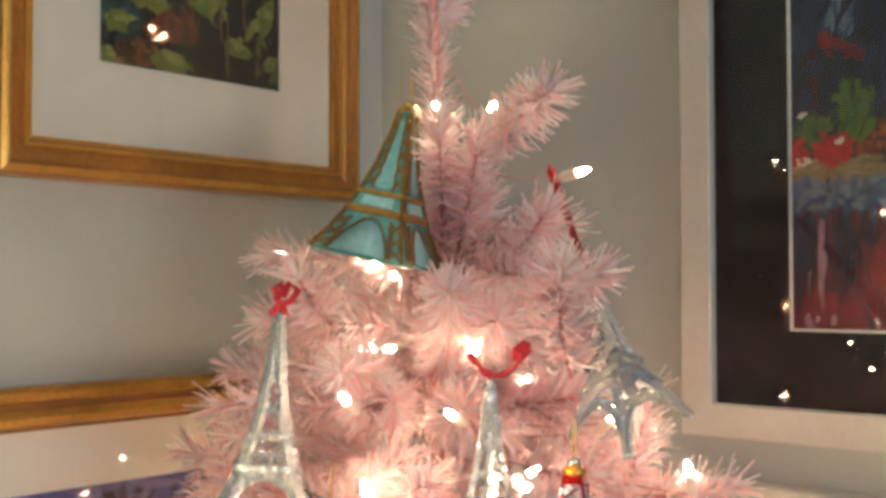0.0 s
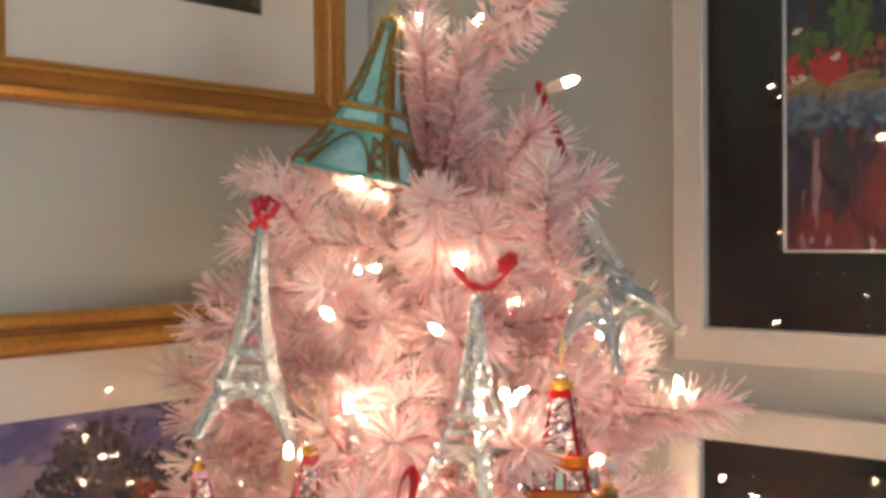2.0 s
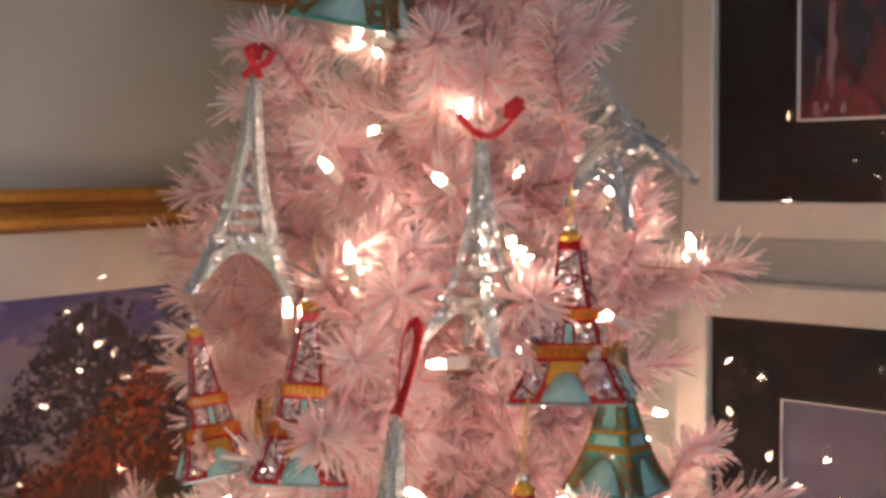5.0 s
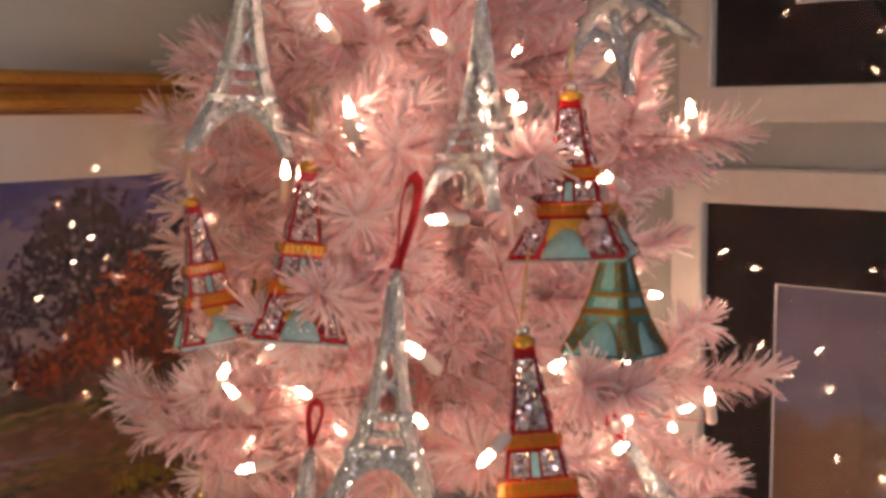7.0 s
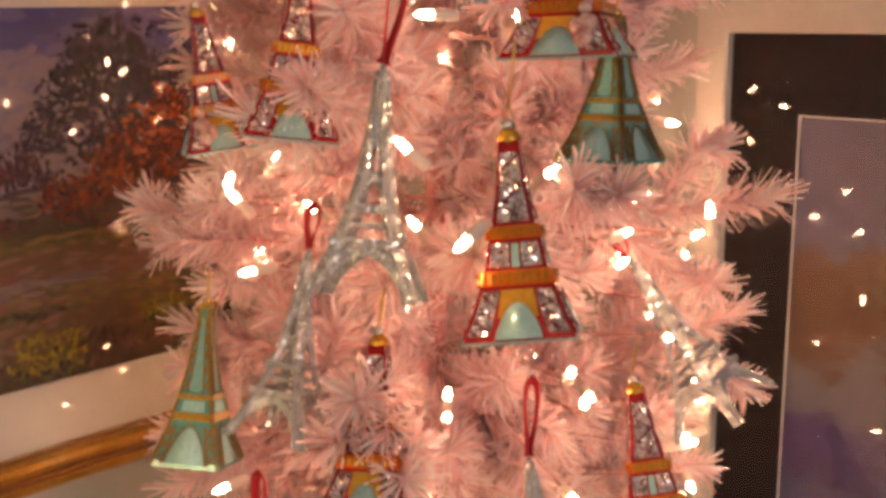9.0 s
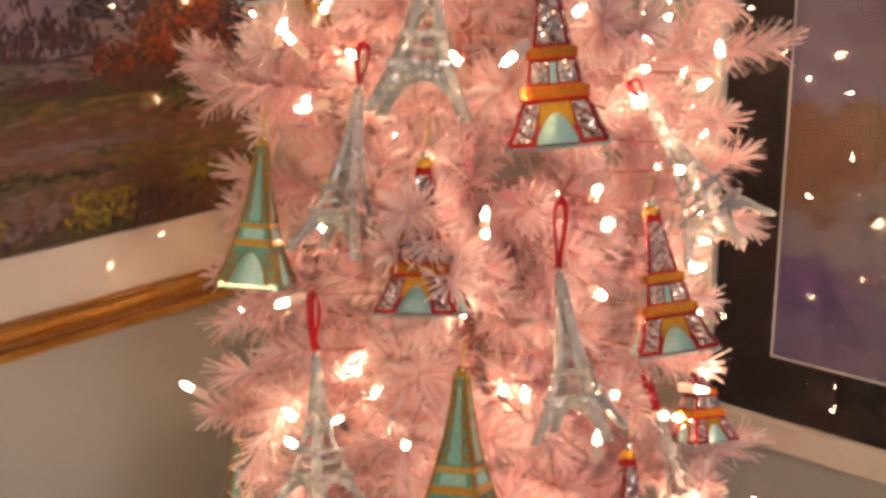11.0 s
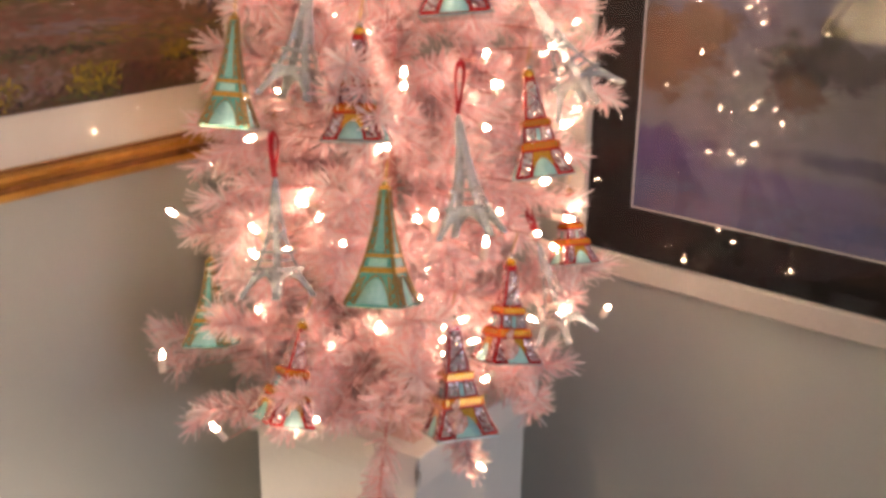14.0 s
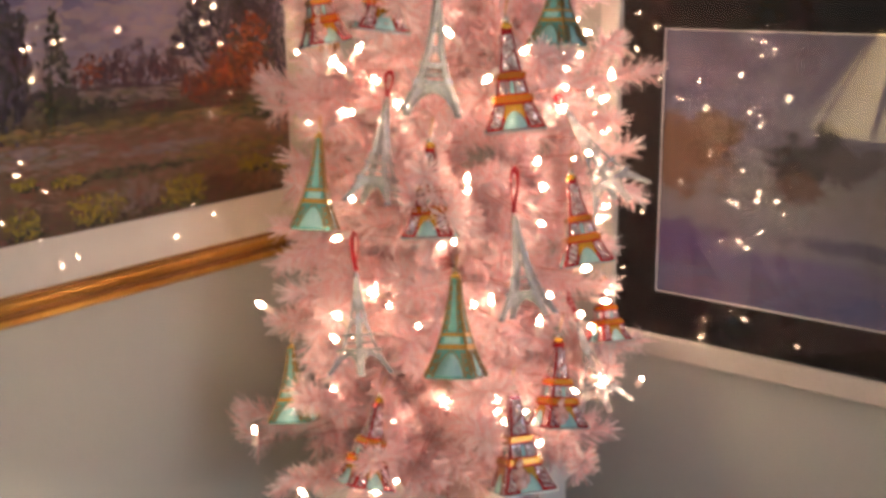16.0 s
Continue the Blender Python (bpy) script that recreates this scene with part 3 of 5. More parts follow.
def dabs(paint, u, v, ru, rv, count, long, wide, tilt=0.0, stray=90.0, ragged=0.25, leafy=True):
    """Dabs of one paint in an oval (or, if not leafy, a block) round (u, v) of the picture, in metres long and wide."""
    w, h, x0, z0, bm = (CANVAS[q] for q in ("w", "h", "x0", "z0", "bm"))
    for _ in range(count):
        if leafy:
            a, r = brush.uniform(0, 2 * math.pi), math.sqrt(brush.random()) * (1 + brush.gauss(0, ragged) * 0.6)
            pu, pv = u + ru * r * math.cos(a), v + rv * r * math.sin(a)
        else:
            pu, pv = u + ru * brush.uniform(-1, 1), v + rv * brush.uniform(-1, 1)
        if not (0.006 < pu < 0.994 and 0.01 < pv < 0.99):
            continue
        t = radians(tilt + brush.uniform(-stray, stray))
        ln, wd = long * brush.uniform(0.6, 1.3) / 2, wide * brush.uniform(0.6, 1.3) / 2
        CANVAS["laid"] += 1
        y = -0.0067 - 0.0000003 * CANVAS["laid"]
        ring = []
        for px, pz in ((-1, 0), (-0.6, -0.9), (0.5, -1), (1, -0.1), (0.55, 0.9), (-0.5, 1)):
            qx, qz = px * ln * brush.uniform(0.8, 1.15), pz * wd * brush.uniform(0.75, 1.2)
            x, z = x0 + pu * w + qx * math.cos(t) - qz * math.sin(t), z0 + pv * h + qx * math.sin(t) + qz * math.cos(t)
            ring.append(bm.verts.new((min(max(x, x0 - 0.003), x0 + w + 0.003), y, min(max(z, z0 - 0.003), z0 + h + 0.003))))
        bm.faces.new(ring).material_index = paint


def canvas(w, h, x0, z0):
    CANVAS.update(w=w, h=h, x0=x0, z0=z0, bm=bmesh.new(), laid=0)


def hang_brushwork(picture, paints, label):
    ob = part("brushwork", CANVAS["bm"], paints[0], picture, label)
    for p in paints[1:]:
        ob.data.materials.append(p)
    ob["kind"] = "stuff"


canvas(0.512, 0.306, 0.095, 0.089)
DUSK, REDLEAF, CONIFER, FARWOOD, OLIVE, BROWN, PALE, YELLOW, MAROON, OCHRE, SKY, HIGHSKY = range(12)
# sky
dabs(SKY, 0.45, 0.70, 0.47, 0.16, 500, 0.026, 0.007, 8, 16, leafy=False)
dabs(HIGHSKY, 0.5, 0.95, 0.5, 0.07, 260, 0.030, 0.008, 6, 12, leafy=False)
dabs(SKY, 0.60, 0.82, 0.09, 0.09, 70, 0.020, 0.006, 10, 20)
# far wood, meadow strip and fields
dabs(FARWOOD, 0.52, 0.57, 0.17, 0.045, 260, 0.007, 0.0032, 85, 25)
for u, top in ((0.44, 0.63), (0.485, 0.66), (0.535, 0.70), (0.575, 0.64), (0.62, 0.66), (0.05, 0.68)):
    dabs(FARWOOD, u, (0.56 + top) / 2, 0.022, (top - 0.54) / 2, 60, 0.006, 0.0028, 85, 30)
dabs(PALE, 0.52, 0.49, 0.15, 0.03, 110, 0.014, 0.003, 3, 8, leafy=False)
dabs(OCHRE, 0.45, 0.385, 0.45, 0.022, 240, 0.016, 0.003, 2, 8, leafy=False)
dabs(BROWN, 0.5, 0.30, 0.5, 0.065, 620, 0.018, 0.0034, 2, 10, leafy=False)
dabs(PALE, 0.24, 0.30, 0.16, 0.04, 150, 0.018, 0.0032, 2, 8)
dabs(PALE, 0.62, 0.27, 0.16, 0.02, 70, 0.018, 0.003, -3, 8)
dabs(BROWN, 0.5, 0.17, 0.5, 0.075, 520, 0.015, 0.0034, 0, 18, leafy=False)
dabs(OLIVE, 0.50, 0.20, 0.16, 0.022, 110, 0.010, 0.003, 10, 30)
dabs(PALE, 0.48, 0.09, 0.09, 0.06, 120, 0.012, 0.0035, 5, 40)
dabs(MAROON, 0.5, 0.04, 0.5, 0.05, 320, 0.010, 0.003, 20, 60, leafy=False)
dabs(OCHRE, 0.78, 0.23, 0.20, 0.035, 130, 0.013, 0.003, -4, 14)
# dark trees and conifers
dabs(DUSK, 0.16, 0.66, 0.09, 0.24, 150, 0.020, 0.010, 80, 40)
dabs(DUSK, 0.78, 0.82, 0.08, 0.11, 90, 0.016, 0.009)
dabs(DUSK, 0.85, 0.66, 0.12, 0.16, 130, 0.016, 0.009)
dabs(MAROON, 0.84, 0.56, 0.10, 0.10, 90, 0.014, 0.008)
dabs(DUSK, 0.16, 0.66, 0.10, 0.26, 460, 0.008, 0.0036, 80, 50)
dabs(DUSK, 0.05, 0.60, 0.07, 0.20, 200, 0.008, 0.0036, 80, 50)
for k in range(9):
    f = k / 8
    dabs(CONIFER, 0.315, 0.80 - 0.36 * f, 0.008 + 0.055 * f, 0.03, 20 + int(46 * f), 0.007, 0.003, 75, 40)
dabs(REDLEAF, 0.40, 0.60, 0.035, 0.06, 70, 0.006, 0.003)
dabs(CONIFER, 0.37, 0.46, 0.10, 0.035, 160, 0.007, 0.003)
dabs(OLIVE, 0.30, 0.47, 0.05, 0.04, 60, 0.006, 0.003)
dabs(MAROON, 0.56, 0.445, 0.08, 0.022, 90, 0.007, 0.003, 10, 40)
# the great tree, purple above and red below
dabs(DUSK, 0.96, 0.62, 0.06, 0.34, 330, 0.008, 0.0036, 85, 40)
dabs(DUSK, 0.78, 0.84, 0.085, 0.12, 330, 0.0065, 0.003)
for u, v, ru, rv in ((0.70, 0.76, 0.05, 0.07), (0.86, 0.86, 0.06, 0.10), (0.66, 0.68, 0.035, 0.06), (0.74, 0.66, 0.06, 0.08), (0.91, 0.76, 0.05, 0.10)):
    dabs(DUSK, u, v, ru, rv, 110, 0.0065, 0.003)
dabs(SKY, 0.76, 0.78, 0.05, 0.07, 22, 0.004, 0.0025)
for u, v, ru, rv, n in ((0.84, 0.60, 0.085, 0.11, 330), (0.89, 0.70, 0.045, 0.08, 130), (0.70, 0.50, 0.055, 0.055, 150), (0.78, 0.53, 0.06, 0.06, 140), (0.91, 0.50, 0.06, 0.06, 120)):
    dabs(REDLEAF, u, v, ru, rv, n, 0.0065, 0.003)
dabs(MAROON, 0.79, 0.44, 0.10, 0.04, 130, 0.007, 0.003)
dabs(OLIVE, 0.89, 0.385, 0.12, 0.055, 250, 0.007, 0.0032, 30, 50)
dabs(CONIFER, 0.93, 0.35, 0.08, 0.02, 60, 0.008, 0.003, 10, 30)
# yellow bushes along the lower edge
for u, v, ru, rv, n in ((0.21, 0.215, 0.03, 0.025, 40), (0.32, 0.20, 0.04, 0.02, 50), (0.385, 0.075, 0.075, 0.06, 170), (0.20, 0.07, 0.045, 0.06, 110), (0.64, 0.085, 0.075, 0.06, 190), (0.86, 0.145, 0.05, 0.035, 90), (0.95, 0.12, 0.04, 0.035, 60), (0.07, 0.10, 0.05, 0.05, 70)):
    dabs(CONIFER, u + 0.01, v - 0.8 * rv, ru, rv * 0.4, n // 3, 0.007, 0.003)
    dabs(YELLOW, u, v, ru, rv, n, 0.0065, 0.003, 60, 60)
dabs(MAROON, 0.745, 0.07, 0.05, 0.06, 130, 0.007, 0.003, 70, 40)
dabs(OLIVE, 0.60, 0.02, 0.10, 0.02, 60, 0.007, 0.003)
dabs(BROWN, 0.91, 0.06, 0.07, 0.04, 90, 0.008, 0.003, 30, 50)
hang_brushwork(landscape, PIGMENTS, "thick small dabs of oil paint")

# still life: red drapery, blue cloth, fruit on a ledge
canvas(0.25, 0.416, 0.095, 0.092)
NAVY, DRAPE, CRIMSON, MAUVE, BLUE, LEDGE, APPLE, LEAF, GLINT, RUST = range(10)
dabs(NAVY, 0.5, 0.70, 0.5, 0.29, 420, 0.022, 0.007, 80, 40, leafy=False)
dabs(NAVY, 0.5, 0.42, 0.5, 0.10, 160, 0.016, 0.006, 80, 40, leafy=False)
dabs(DRAPE, 0.5, 0.11, 0.5, 0.11, 330, 0.024, 0.005, 88, 10, leafy=False)
dabs(CRIMSON, 0.29, 0.09, 0.05, 0.08, 60, 0.020, 0.005, 95, 12)
dabs(CRIMSON, 0.12, 0.035, 0.12, 0.03, 60, 0.012, 0.004, 88, 12)
dabs(CRIMSON, 0.70, 0.08, 0.25, 0.08, 90, 0.020, 0.005, 88, 12)
dabs(NAVY, 0.045, 0.16, 0.03, 0.06, 40, 0.018, 0.005, 88, 8)
dabs(NAVY, 0.17, 0.15, 0.03, 0.06, 30, 0.018, 0.005, 88, 8)
dabs(MAUVE, 0.095, 0.12, 0.008, 0.10, 22, 0.022, 0.0035, 89, 3)
for u in (0.05, 0.08, 0.135, 0.27, 0.5, 0.62, 0.8):
    dabs(MAUVE, u, 0.014, 0.008, 0.010, 4, 0.009, 0.0028, 90, 5)
dabs(BLUE, 0.5, 0.26, 0.5, 0.028, 260, 0.012, 0.0045, 20, 50, leafy=False)
dabs(LEDGE, 0.5, 0.312, 0.5, 0.016, 150, 0.013, 0.004, 3, 12, leafy=False)
dabs(RUST, 0.28, 0.365, 0.06, 0.035, 60, 0.008, 0.004)
dabs(LEAF, 0.205, 0.415, 0.055, 0.055, 110, 0.012, 0.0045, 75, 30)
dabs(LEAF, 0.075, 0.385, 0.05, 0.03, 50, 0.009, 0.004, 60, 40)
dabs(APPLE, 0.142, 0.345, 0.058, 0.027, 120, 0.007, 0.004)
dabs(APPLE, 0.015, 0.345, 0.035, 0.022, 60, 0.007, 0.004)
dabs(APPLE, 0.55, 0.35, 0.09, 0.035, 90, 0.008, 0.004)
dabs(GLINT, 0.155, 0.362, 0.016, 0.006, 8, 0.005, 0.0028, 10, 20)
dabs(GLINT, 0.04, 0.325, 0.02, 0.006, 6, 0.006, 0.003, 0, 20)
dabs(GLINT, 0.03, 0.415, 0.02, 0.006, 5, 0.005, 0.003, 0, 20)
dabs(BLUE, 0.17, 0.60, 0.05, 0.07, 22, 0.018, 0.004, 80, 25)
for k in range(9):
    dabs(CRIMSON, 0.115 + 0.013 * k, 0.565 - 0.005 * k - 0.004 * math.sin(k), 0.006, 0.008, 3, 0.010, 0.005, -20, 20)
hang_brushwork(still_life, [
    pigments("navy_paint", (0.010, 0.014, 0.036), (0.016, 0.022, 0.055), (0.012, 0.010, 0.022), (0.022, 0.034, 0.085), (0.010, 0.010, 0.018)),
    pigments("wine_drapery_paint", (0.06, 0.010, 0.024), (0.085, 0.012, 0.026), (0.04, 0.010, 0.026), (0.10, 0.014, 0.030), (0.032, 0.012, 0.030)),
    pigments("crimson_paint", (0.20, 0.014, 0.024), (0.16, 0.012, 0.024), (0.24, 0.020, 0.028), (0.13, 0.012, 0.024)),
    pigments("mauve_paint", (0.34, 0.20, 0.25), (0.42, 0.28, 0.30), (0.26, 0.14, 0.18)),
    pigments("blue_cloth_paint", (0.06, 0.11, 0.23), (0.10, 0.17, 0.28), (0.16, 0.23, 0.30), (0.04, 0.07, 0.17), (0.13, 0.17, 0.20)),
    pigments("ledge_paint", (0.30, 0.23, 0.09), (0.24, 0.18, 0.10), (0.32, 0.27, 0.15), (0.20, 0.17, 0.06)),
    pigments("apple_paint", (0.50, 0.018, 0.012), (0.44, 0.014, 0.010), (0.56, 0.03, 0.016), (0.38, 0.012, 0.010)),
    pigments("green_leaf_paint", (0.05, 0.12, 0.016), (0.08, 0.17, 0.022), (0.03, 0.07, 0.014), (0.10, 0.16, 0.03)),
    pigments("white_glint_paint", (0.85, 0.78, 0.70), (0.80, 0.66, 0.58)),
    pigments("rust_paint", (0.24, 0.06, 0.02), (0.14, 0.03, 0.016), (0.34, 0.10, 0.03), (0.05, 0.02, 0.02))], "loose strokes of red, green and blue paint")

# leaf study: broad pale leaves over a dark ground
canvas(0.20, 0.281, 0.098, 0.104)
SHADOW, TEALWASH, BROAD, LIME, TWIG, UMBER = range(6)
dabs(SHADOW, 0.5, 0.5, 0.5, 0.5, 420, 0.014, 0.006, leafy=False)
dabs(TEALWASH, 0.09, 0.22, 0.10, 0.09, 60, 0.009, 0.005)
dabs(UMBER, 0.43, 0.17, 0.10, 0.08, 40, 0.009, 0.005)
dabs(UMBER, 0.20, 0.05, 0.16, 0.05, 30, 0.009, 0.005)
for u, v, ln, wd, tilt in ((0.27, 0.225, 0.034, 0.015, -12), (0.59, 0.29, 0.042, 0.019, -28), (0.105, 0.14, 0.020, 0.017, 30), (0.74, 0.125, 0.026, 0.013, -15), (0.915, 0.25, 0.036, 0.014, 75),
                          (0.96, 0.09, 0.020, 0.014, 40), (0.37, 0.035, 0.036, 0.018, -5), (0.05, 0.03, 0.018, 0.012, 20), (0.83, 0.20, 0.030, 0.008, 60), (0.50, 0.42, 0.036, 0.017, 30), (0.16, 0.40, 0.034, 0.016, -20),
                          (0.80, 0.45, 0.036, 0.016, 15), (0.35, 0.62, 0.038, 0.018, -30), (0.68, 0.70, 0.036, 0.017, 25), (0.20, 0.82, 0.034, 0.016, 10), (0.85, 0.88, 0.034, 0.016, -15)):
    dabs(BROAD, u, v, 0.012, 0.006, 5, ln, wd, tilt, 6)
    dabs(LIME, u + 0.01, v + 0.012, 0.05, 0.016, 7, ln * 0.35, wd * 0.32, tilt, 14)
for u, v in ((0.69, 0.12), (0.87, 0.10), (0.79, 0.26), (0.65, 0.22)):
    dabs(TWIG, u, v, 0.004, 0.07, 9, 0.016, 0.0022, 88, 10)
hang_brushwork(leaf_study, [
    pigments("dark_ground_paint", (0.016, 0.014, 0.012), (0.028, 0.022, 0.014), (0.012, 0.014, 0.016), (0.04, 0.028, 0.018)),
    pigments("teal_wash_paint", (0.04, 0.09, 0.085), (0.03, 0.065, 0.07), (0.05, 0.10, 0.075)),
    pigments("broad_leaf_paint", (0.20, 0.22, 0.05), (0.25, 0.27, 0.065), (0.17, 0.20, 0.045)),
    pigments("lime_leaf_paint", (0.34, 0.37, 0.11), (0.28, 0.32, 0.08)),
    pigments("twig_paint", (0.14, 0.15, 0.04), (0.16, 0.09, 0.04)),
    pigments("umber_paint", (0.16, 0.05, 0.022), (0.09, 0.04, 0.02), (0.20, 0.09, 0.03))], "broad leaf strokes over dark paint")

# ---- pedestal planter ----
AX, AY = -0.555, 0.635
POT = pose(-0.43, 0.54, 0, 0, 0, 5) @ Matrix.Translation((-0.126, 0.126, 0))
pot = thing("planter_box", POT, "tall square white painted planter box under the tree", "planter")
H, HB = 0.126, 0.114


def hollow(h_out, h_in, z0, z1, bevel):
    bm = bmesh.new()
    o = [bm.verts.new((x * h_out, y * h_out, z)) for z in (z0, z1) for x, y in ((-1, -1), (1, -1), (1, 1), (-1, 1))]
    i = [bm.verts.new((x * h_in, y * h_in, z)) for z in (z0, z1) for x, y in ((-1, -1), (1, -1), (1, 1), (-1, 1))]
    for k in range(4):
        j = (k + 1) % 4
        bm.faces.new((o[k], o[j], o[4 + j], o[4 + k]))
        bm.faces.new((i[k], i[j], i[4 + j], i[4 + k]))
        bm.faces.new((o[4 + k], o[4 + j], i[4 + j], i[4 + k]))
        bm.faces.new((o[k], o[j], i[j], i[k]))
    es = [e for e in bm.edges if all(abs(abs(v.co.x) - h_out) < 1e-5 for v in e.verts)]
    bmesh.ops.bevel(bm, geom=es, offset=bevel, segments=2, profile=0.7, affect="EDGES")
    return bm


part("body", hollow(HB, HB - 0.012, 0.0, 0.757, 0.003), POTWHITE, pot)
part("rim", hollow(H, HB - 0.010, 0.758, 0.800, 0.004), POTWHITE, pot)
# inner top, coloured pink for the tree's glow on it
part("lining", boxed(-HB + 0.014, HB - 0.014, -HB + 0.014, HB - 0.014, 0.70, 0.793, bevel=0.006), GLOWTINTED, pot, "inner top coloured with the tree's pink glow")

# ---- ornaments: unit height, hanging down from the origin ----
HANGING = []
MESHES = {}


def width_at(profile, h):
    for (h0, w0), (h1, w1) in zip(profile, profile[1:]):
        if h <= h1:
            f = (h - h0) / (h1 - h0)
            f = f * f * (3 - 2 * f) * 0.3 + f * 0.7
            return w0 + (w1 - w0) * f
    return profile[-1][1]


def on_face(profile, k, s, h, lift=0.0):
    """A point of side k of a square tower: s from -1 to 1 across, h down from the top."""
    w = width_at(profile, h)
    return pose(0, 0, 0, 0, 0, 90 * k) @ Vector((s * w, -w - lift, -h))


def face_patch(bm, profile, k, h0, h1, left, right, lift, rows=6, cols=3):
    """A thin raised panel on side k between the heights h0, h1 and the two edges, given as functions of h."""
    grid = []
    for i in range(rows + 1):
        h = h0 + (h1 - h0) * i / rows
        a, b = left(h), right(h)
        grid.append([(a + (b - a) * j / cols, h) for j in range(cols + 1)])
    outer = [[bm.verts.new(on_face(profile, k, s, h, lift)) for s, h in row] for row in grid]
    inner = [[bm.verts.new(on_face(profile, k, s, h, -0.004)) for s, h in row] for row in grid]
    for i in range(rows):
        for j in range(cols):
            bm.faces.new((outer[i][j], outer[i + 1][j], outer[i + 1][j + 1], outer[i][j + 1]))
    rim = [(0, j) for j in range(cols + 1)] + [(i, cols) for i in range(1, rows + 1)] + [(rows, j) for j in range(cols - 1, -1, -1)] + [(i, 0) for i in range(rows - 1, 0, -1)]
    for (a, b), (c, d) in zip(rim, rim[1:] + rim[:1]):
        bm.faces.new((outer[a][b], outer[c][d], inner[c][d], inner[a][b]))
    return bm


def face_line(bm, profile, k, s0, h0, s1, h1, width, lift, n=6):
    pts = [on_face(profile, k, s0 + (s1 - s0) * i / n, h0 + (h1 - h0) * i / n, lift * 0.4) for i in range(n + 1)]
    nrm = pose(0, 0, 0, 0, 0, 90 * k) @ Vector((0, -1, 0.25))
    return strip(bm, pts, [width] * (n + 1), [nrm] * (n + 1), lift * 1.6)


def tower_shell(profile, h0, h1, rows=26):
    bm = bmesh.new()
    rings = []
    for i in range(rows + 1):
        h = h0 + (h1 - h0) * i / rows
        rings.append([bm.verts.new(on_face(profile, k, s, h)) for k in range(4) for s in (-0.93, 0.93)])
    for a, b in zip(rings, rings[1:]):
        for k in range(8):
            bm.faces.new((a[k], a[(k + 1) % 8], b[(k + 1) % 8], b[k]))
    bm.faces.new(rings[0])
    bm.faces.new(rings[-1])
    return bm


def ring_slab(profile, h0, h1, out):
    """A square band round the tower."""
    bm = bmesh.new()
    w0, w1 = width_at(profile, h0) + out, width_at(profile, h1) + out
    vs = [bm.verts.new((x * w, y * w, -h)) for h, w in ((h0, w0), (h1, w1)) for x, y in ((-1, -1), (1, -1), (1, 1), (-1, 1))]
    for f in ((0, 1, 2, 3), (4, 5, 6, 7), (0, 1, 5, 4), (1, 2, 6, 5), (2, 3, 7, 6), (3, 0, 4, 7)):
        bm.faces.new([vs[i] for i in f])
    bmesh.ops.bevel(bm, geom=bm.edges[:], offset=(h1 - h0) * 0.22, segments=2, profile=0.7, affect="EDGES")
    return bm


def arch_patch(bm, profile, k, h_top, h_bot, half, lift, n=12):
    """A half-round panel standing on the lower edge of side k."""
    c = [bm.verts.new(on_face(profile, k, half * math.cos(math.pi * i / n), h_bot - (h_bot - h_top) * math.sin(math.pi * i / n), lift)) for i in range(n + 1)]
    d = [bm.verts.new(on_face(profile, k, half * math.cos(math.pi * i / n), h_bot - (h_bot - h_top) * math.sin(math.pi * i / n), -0.004)) for i in range(n + 1)]
    mid = bm.verts.new(on_face(profile, k, 0, h_bot - (h_bot - h_top) * 0.4, lift + 0.008))
    for i in range(n):
        bm.faces.new((c[i], c[i + 1], mid))
        bm.faces.new((c[i], c[i + 1], d[i + 1], d[i]))
    bm.faces.new((c[n], c[0], mid))
    return bm


def cap_bm(r):
    return lathe([(r * 0.75, -0.062), (r, -0.058), (r, -0.030), (r * 0.9, -0.024), (r * 0.35, -0.022), (r * 0.35, -0.016)], 14)


def loop_bm(r):
    bm = bmesh.new()
    return tube(bm, [(r * math.cos(a), 0, -0.012 + r * math.sin(a)) for a in [-1.5 + 0.5 * i for i in range(12)]], r * 0.16, 5)


RED_PROFILE = [(0.05, 0.045), (0.16, 0.052), (0.30, 0.064), (0.47, 0.092), (0.56, 0.118), (0.67, 0.135), (0.76, 0.165), (0.88, 0.205), (1.0, 0.262)]
GREEN_PROFILE = [(0.05, 0.036), (0.20, 0.050), (0.40, 0.080), (0.58, 0.120), (0.74, 0.166), (0.88, 0.220), (0.97, 0.268), (1.0, 0.262)]
SILVER_PROFILE = [(0.0, 0.022), (0.10, 0.026), (0.30, 0.040), (0.48, 0.062), (0.62, 0.088), (0.76, 0.130), (0.88, 0.178), (1.0, 0.228)]


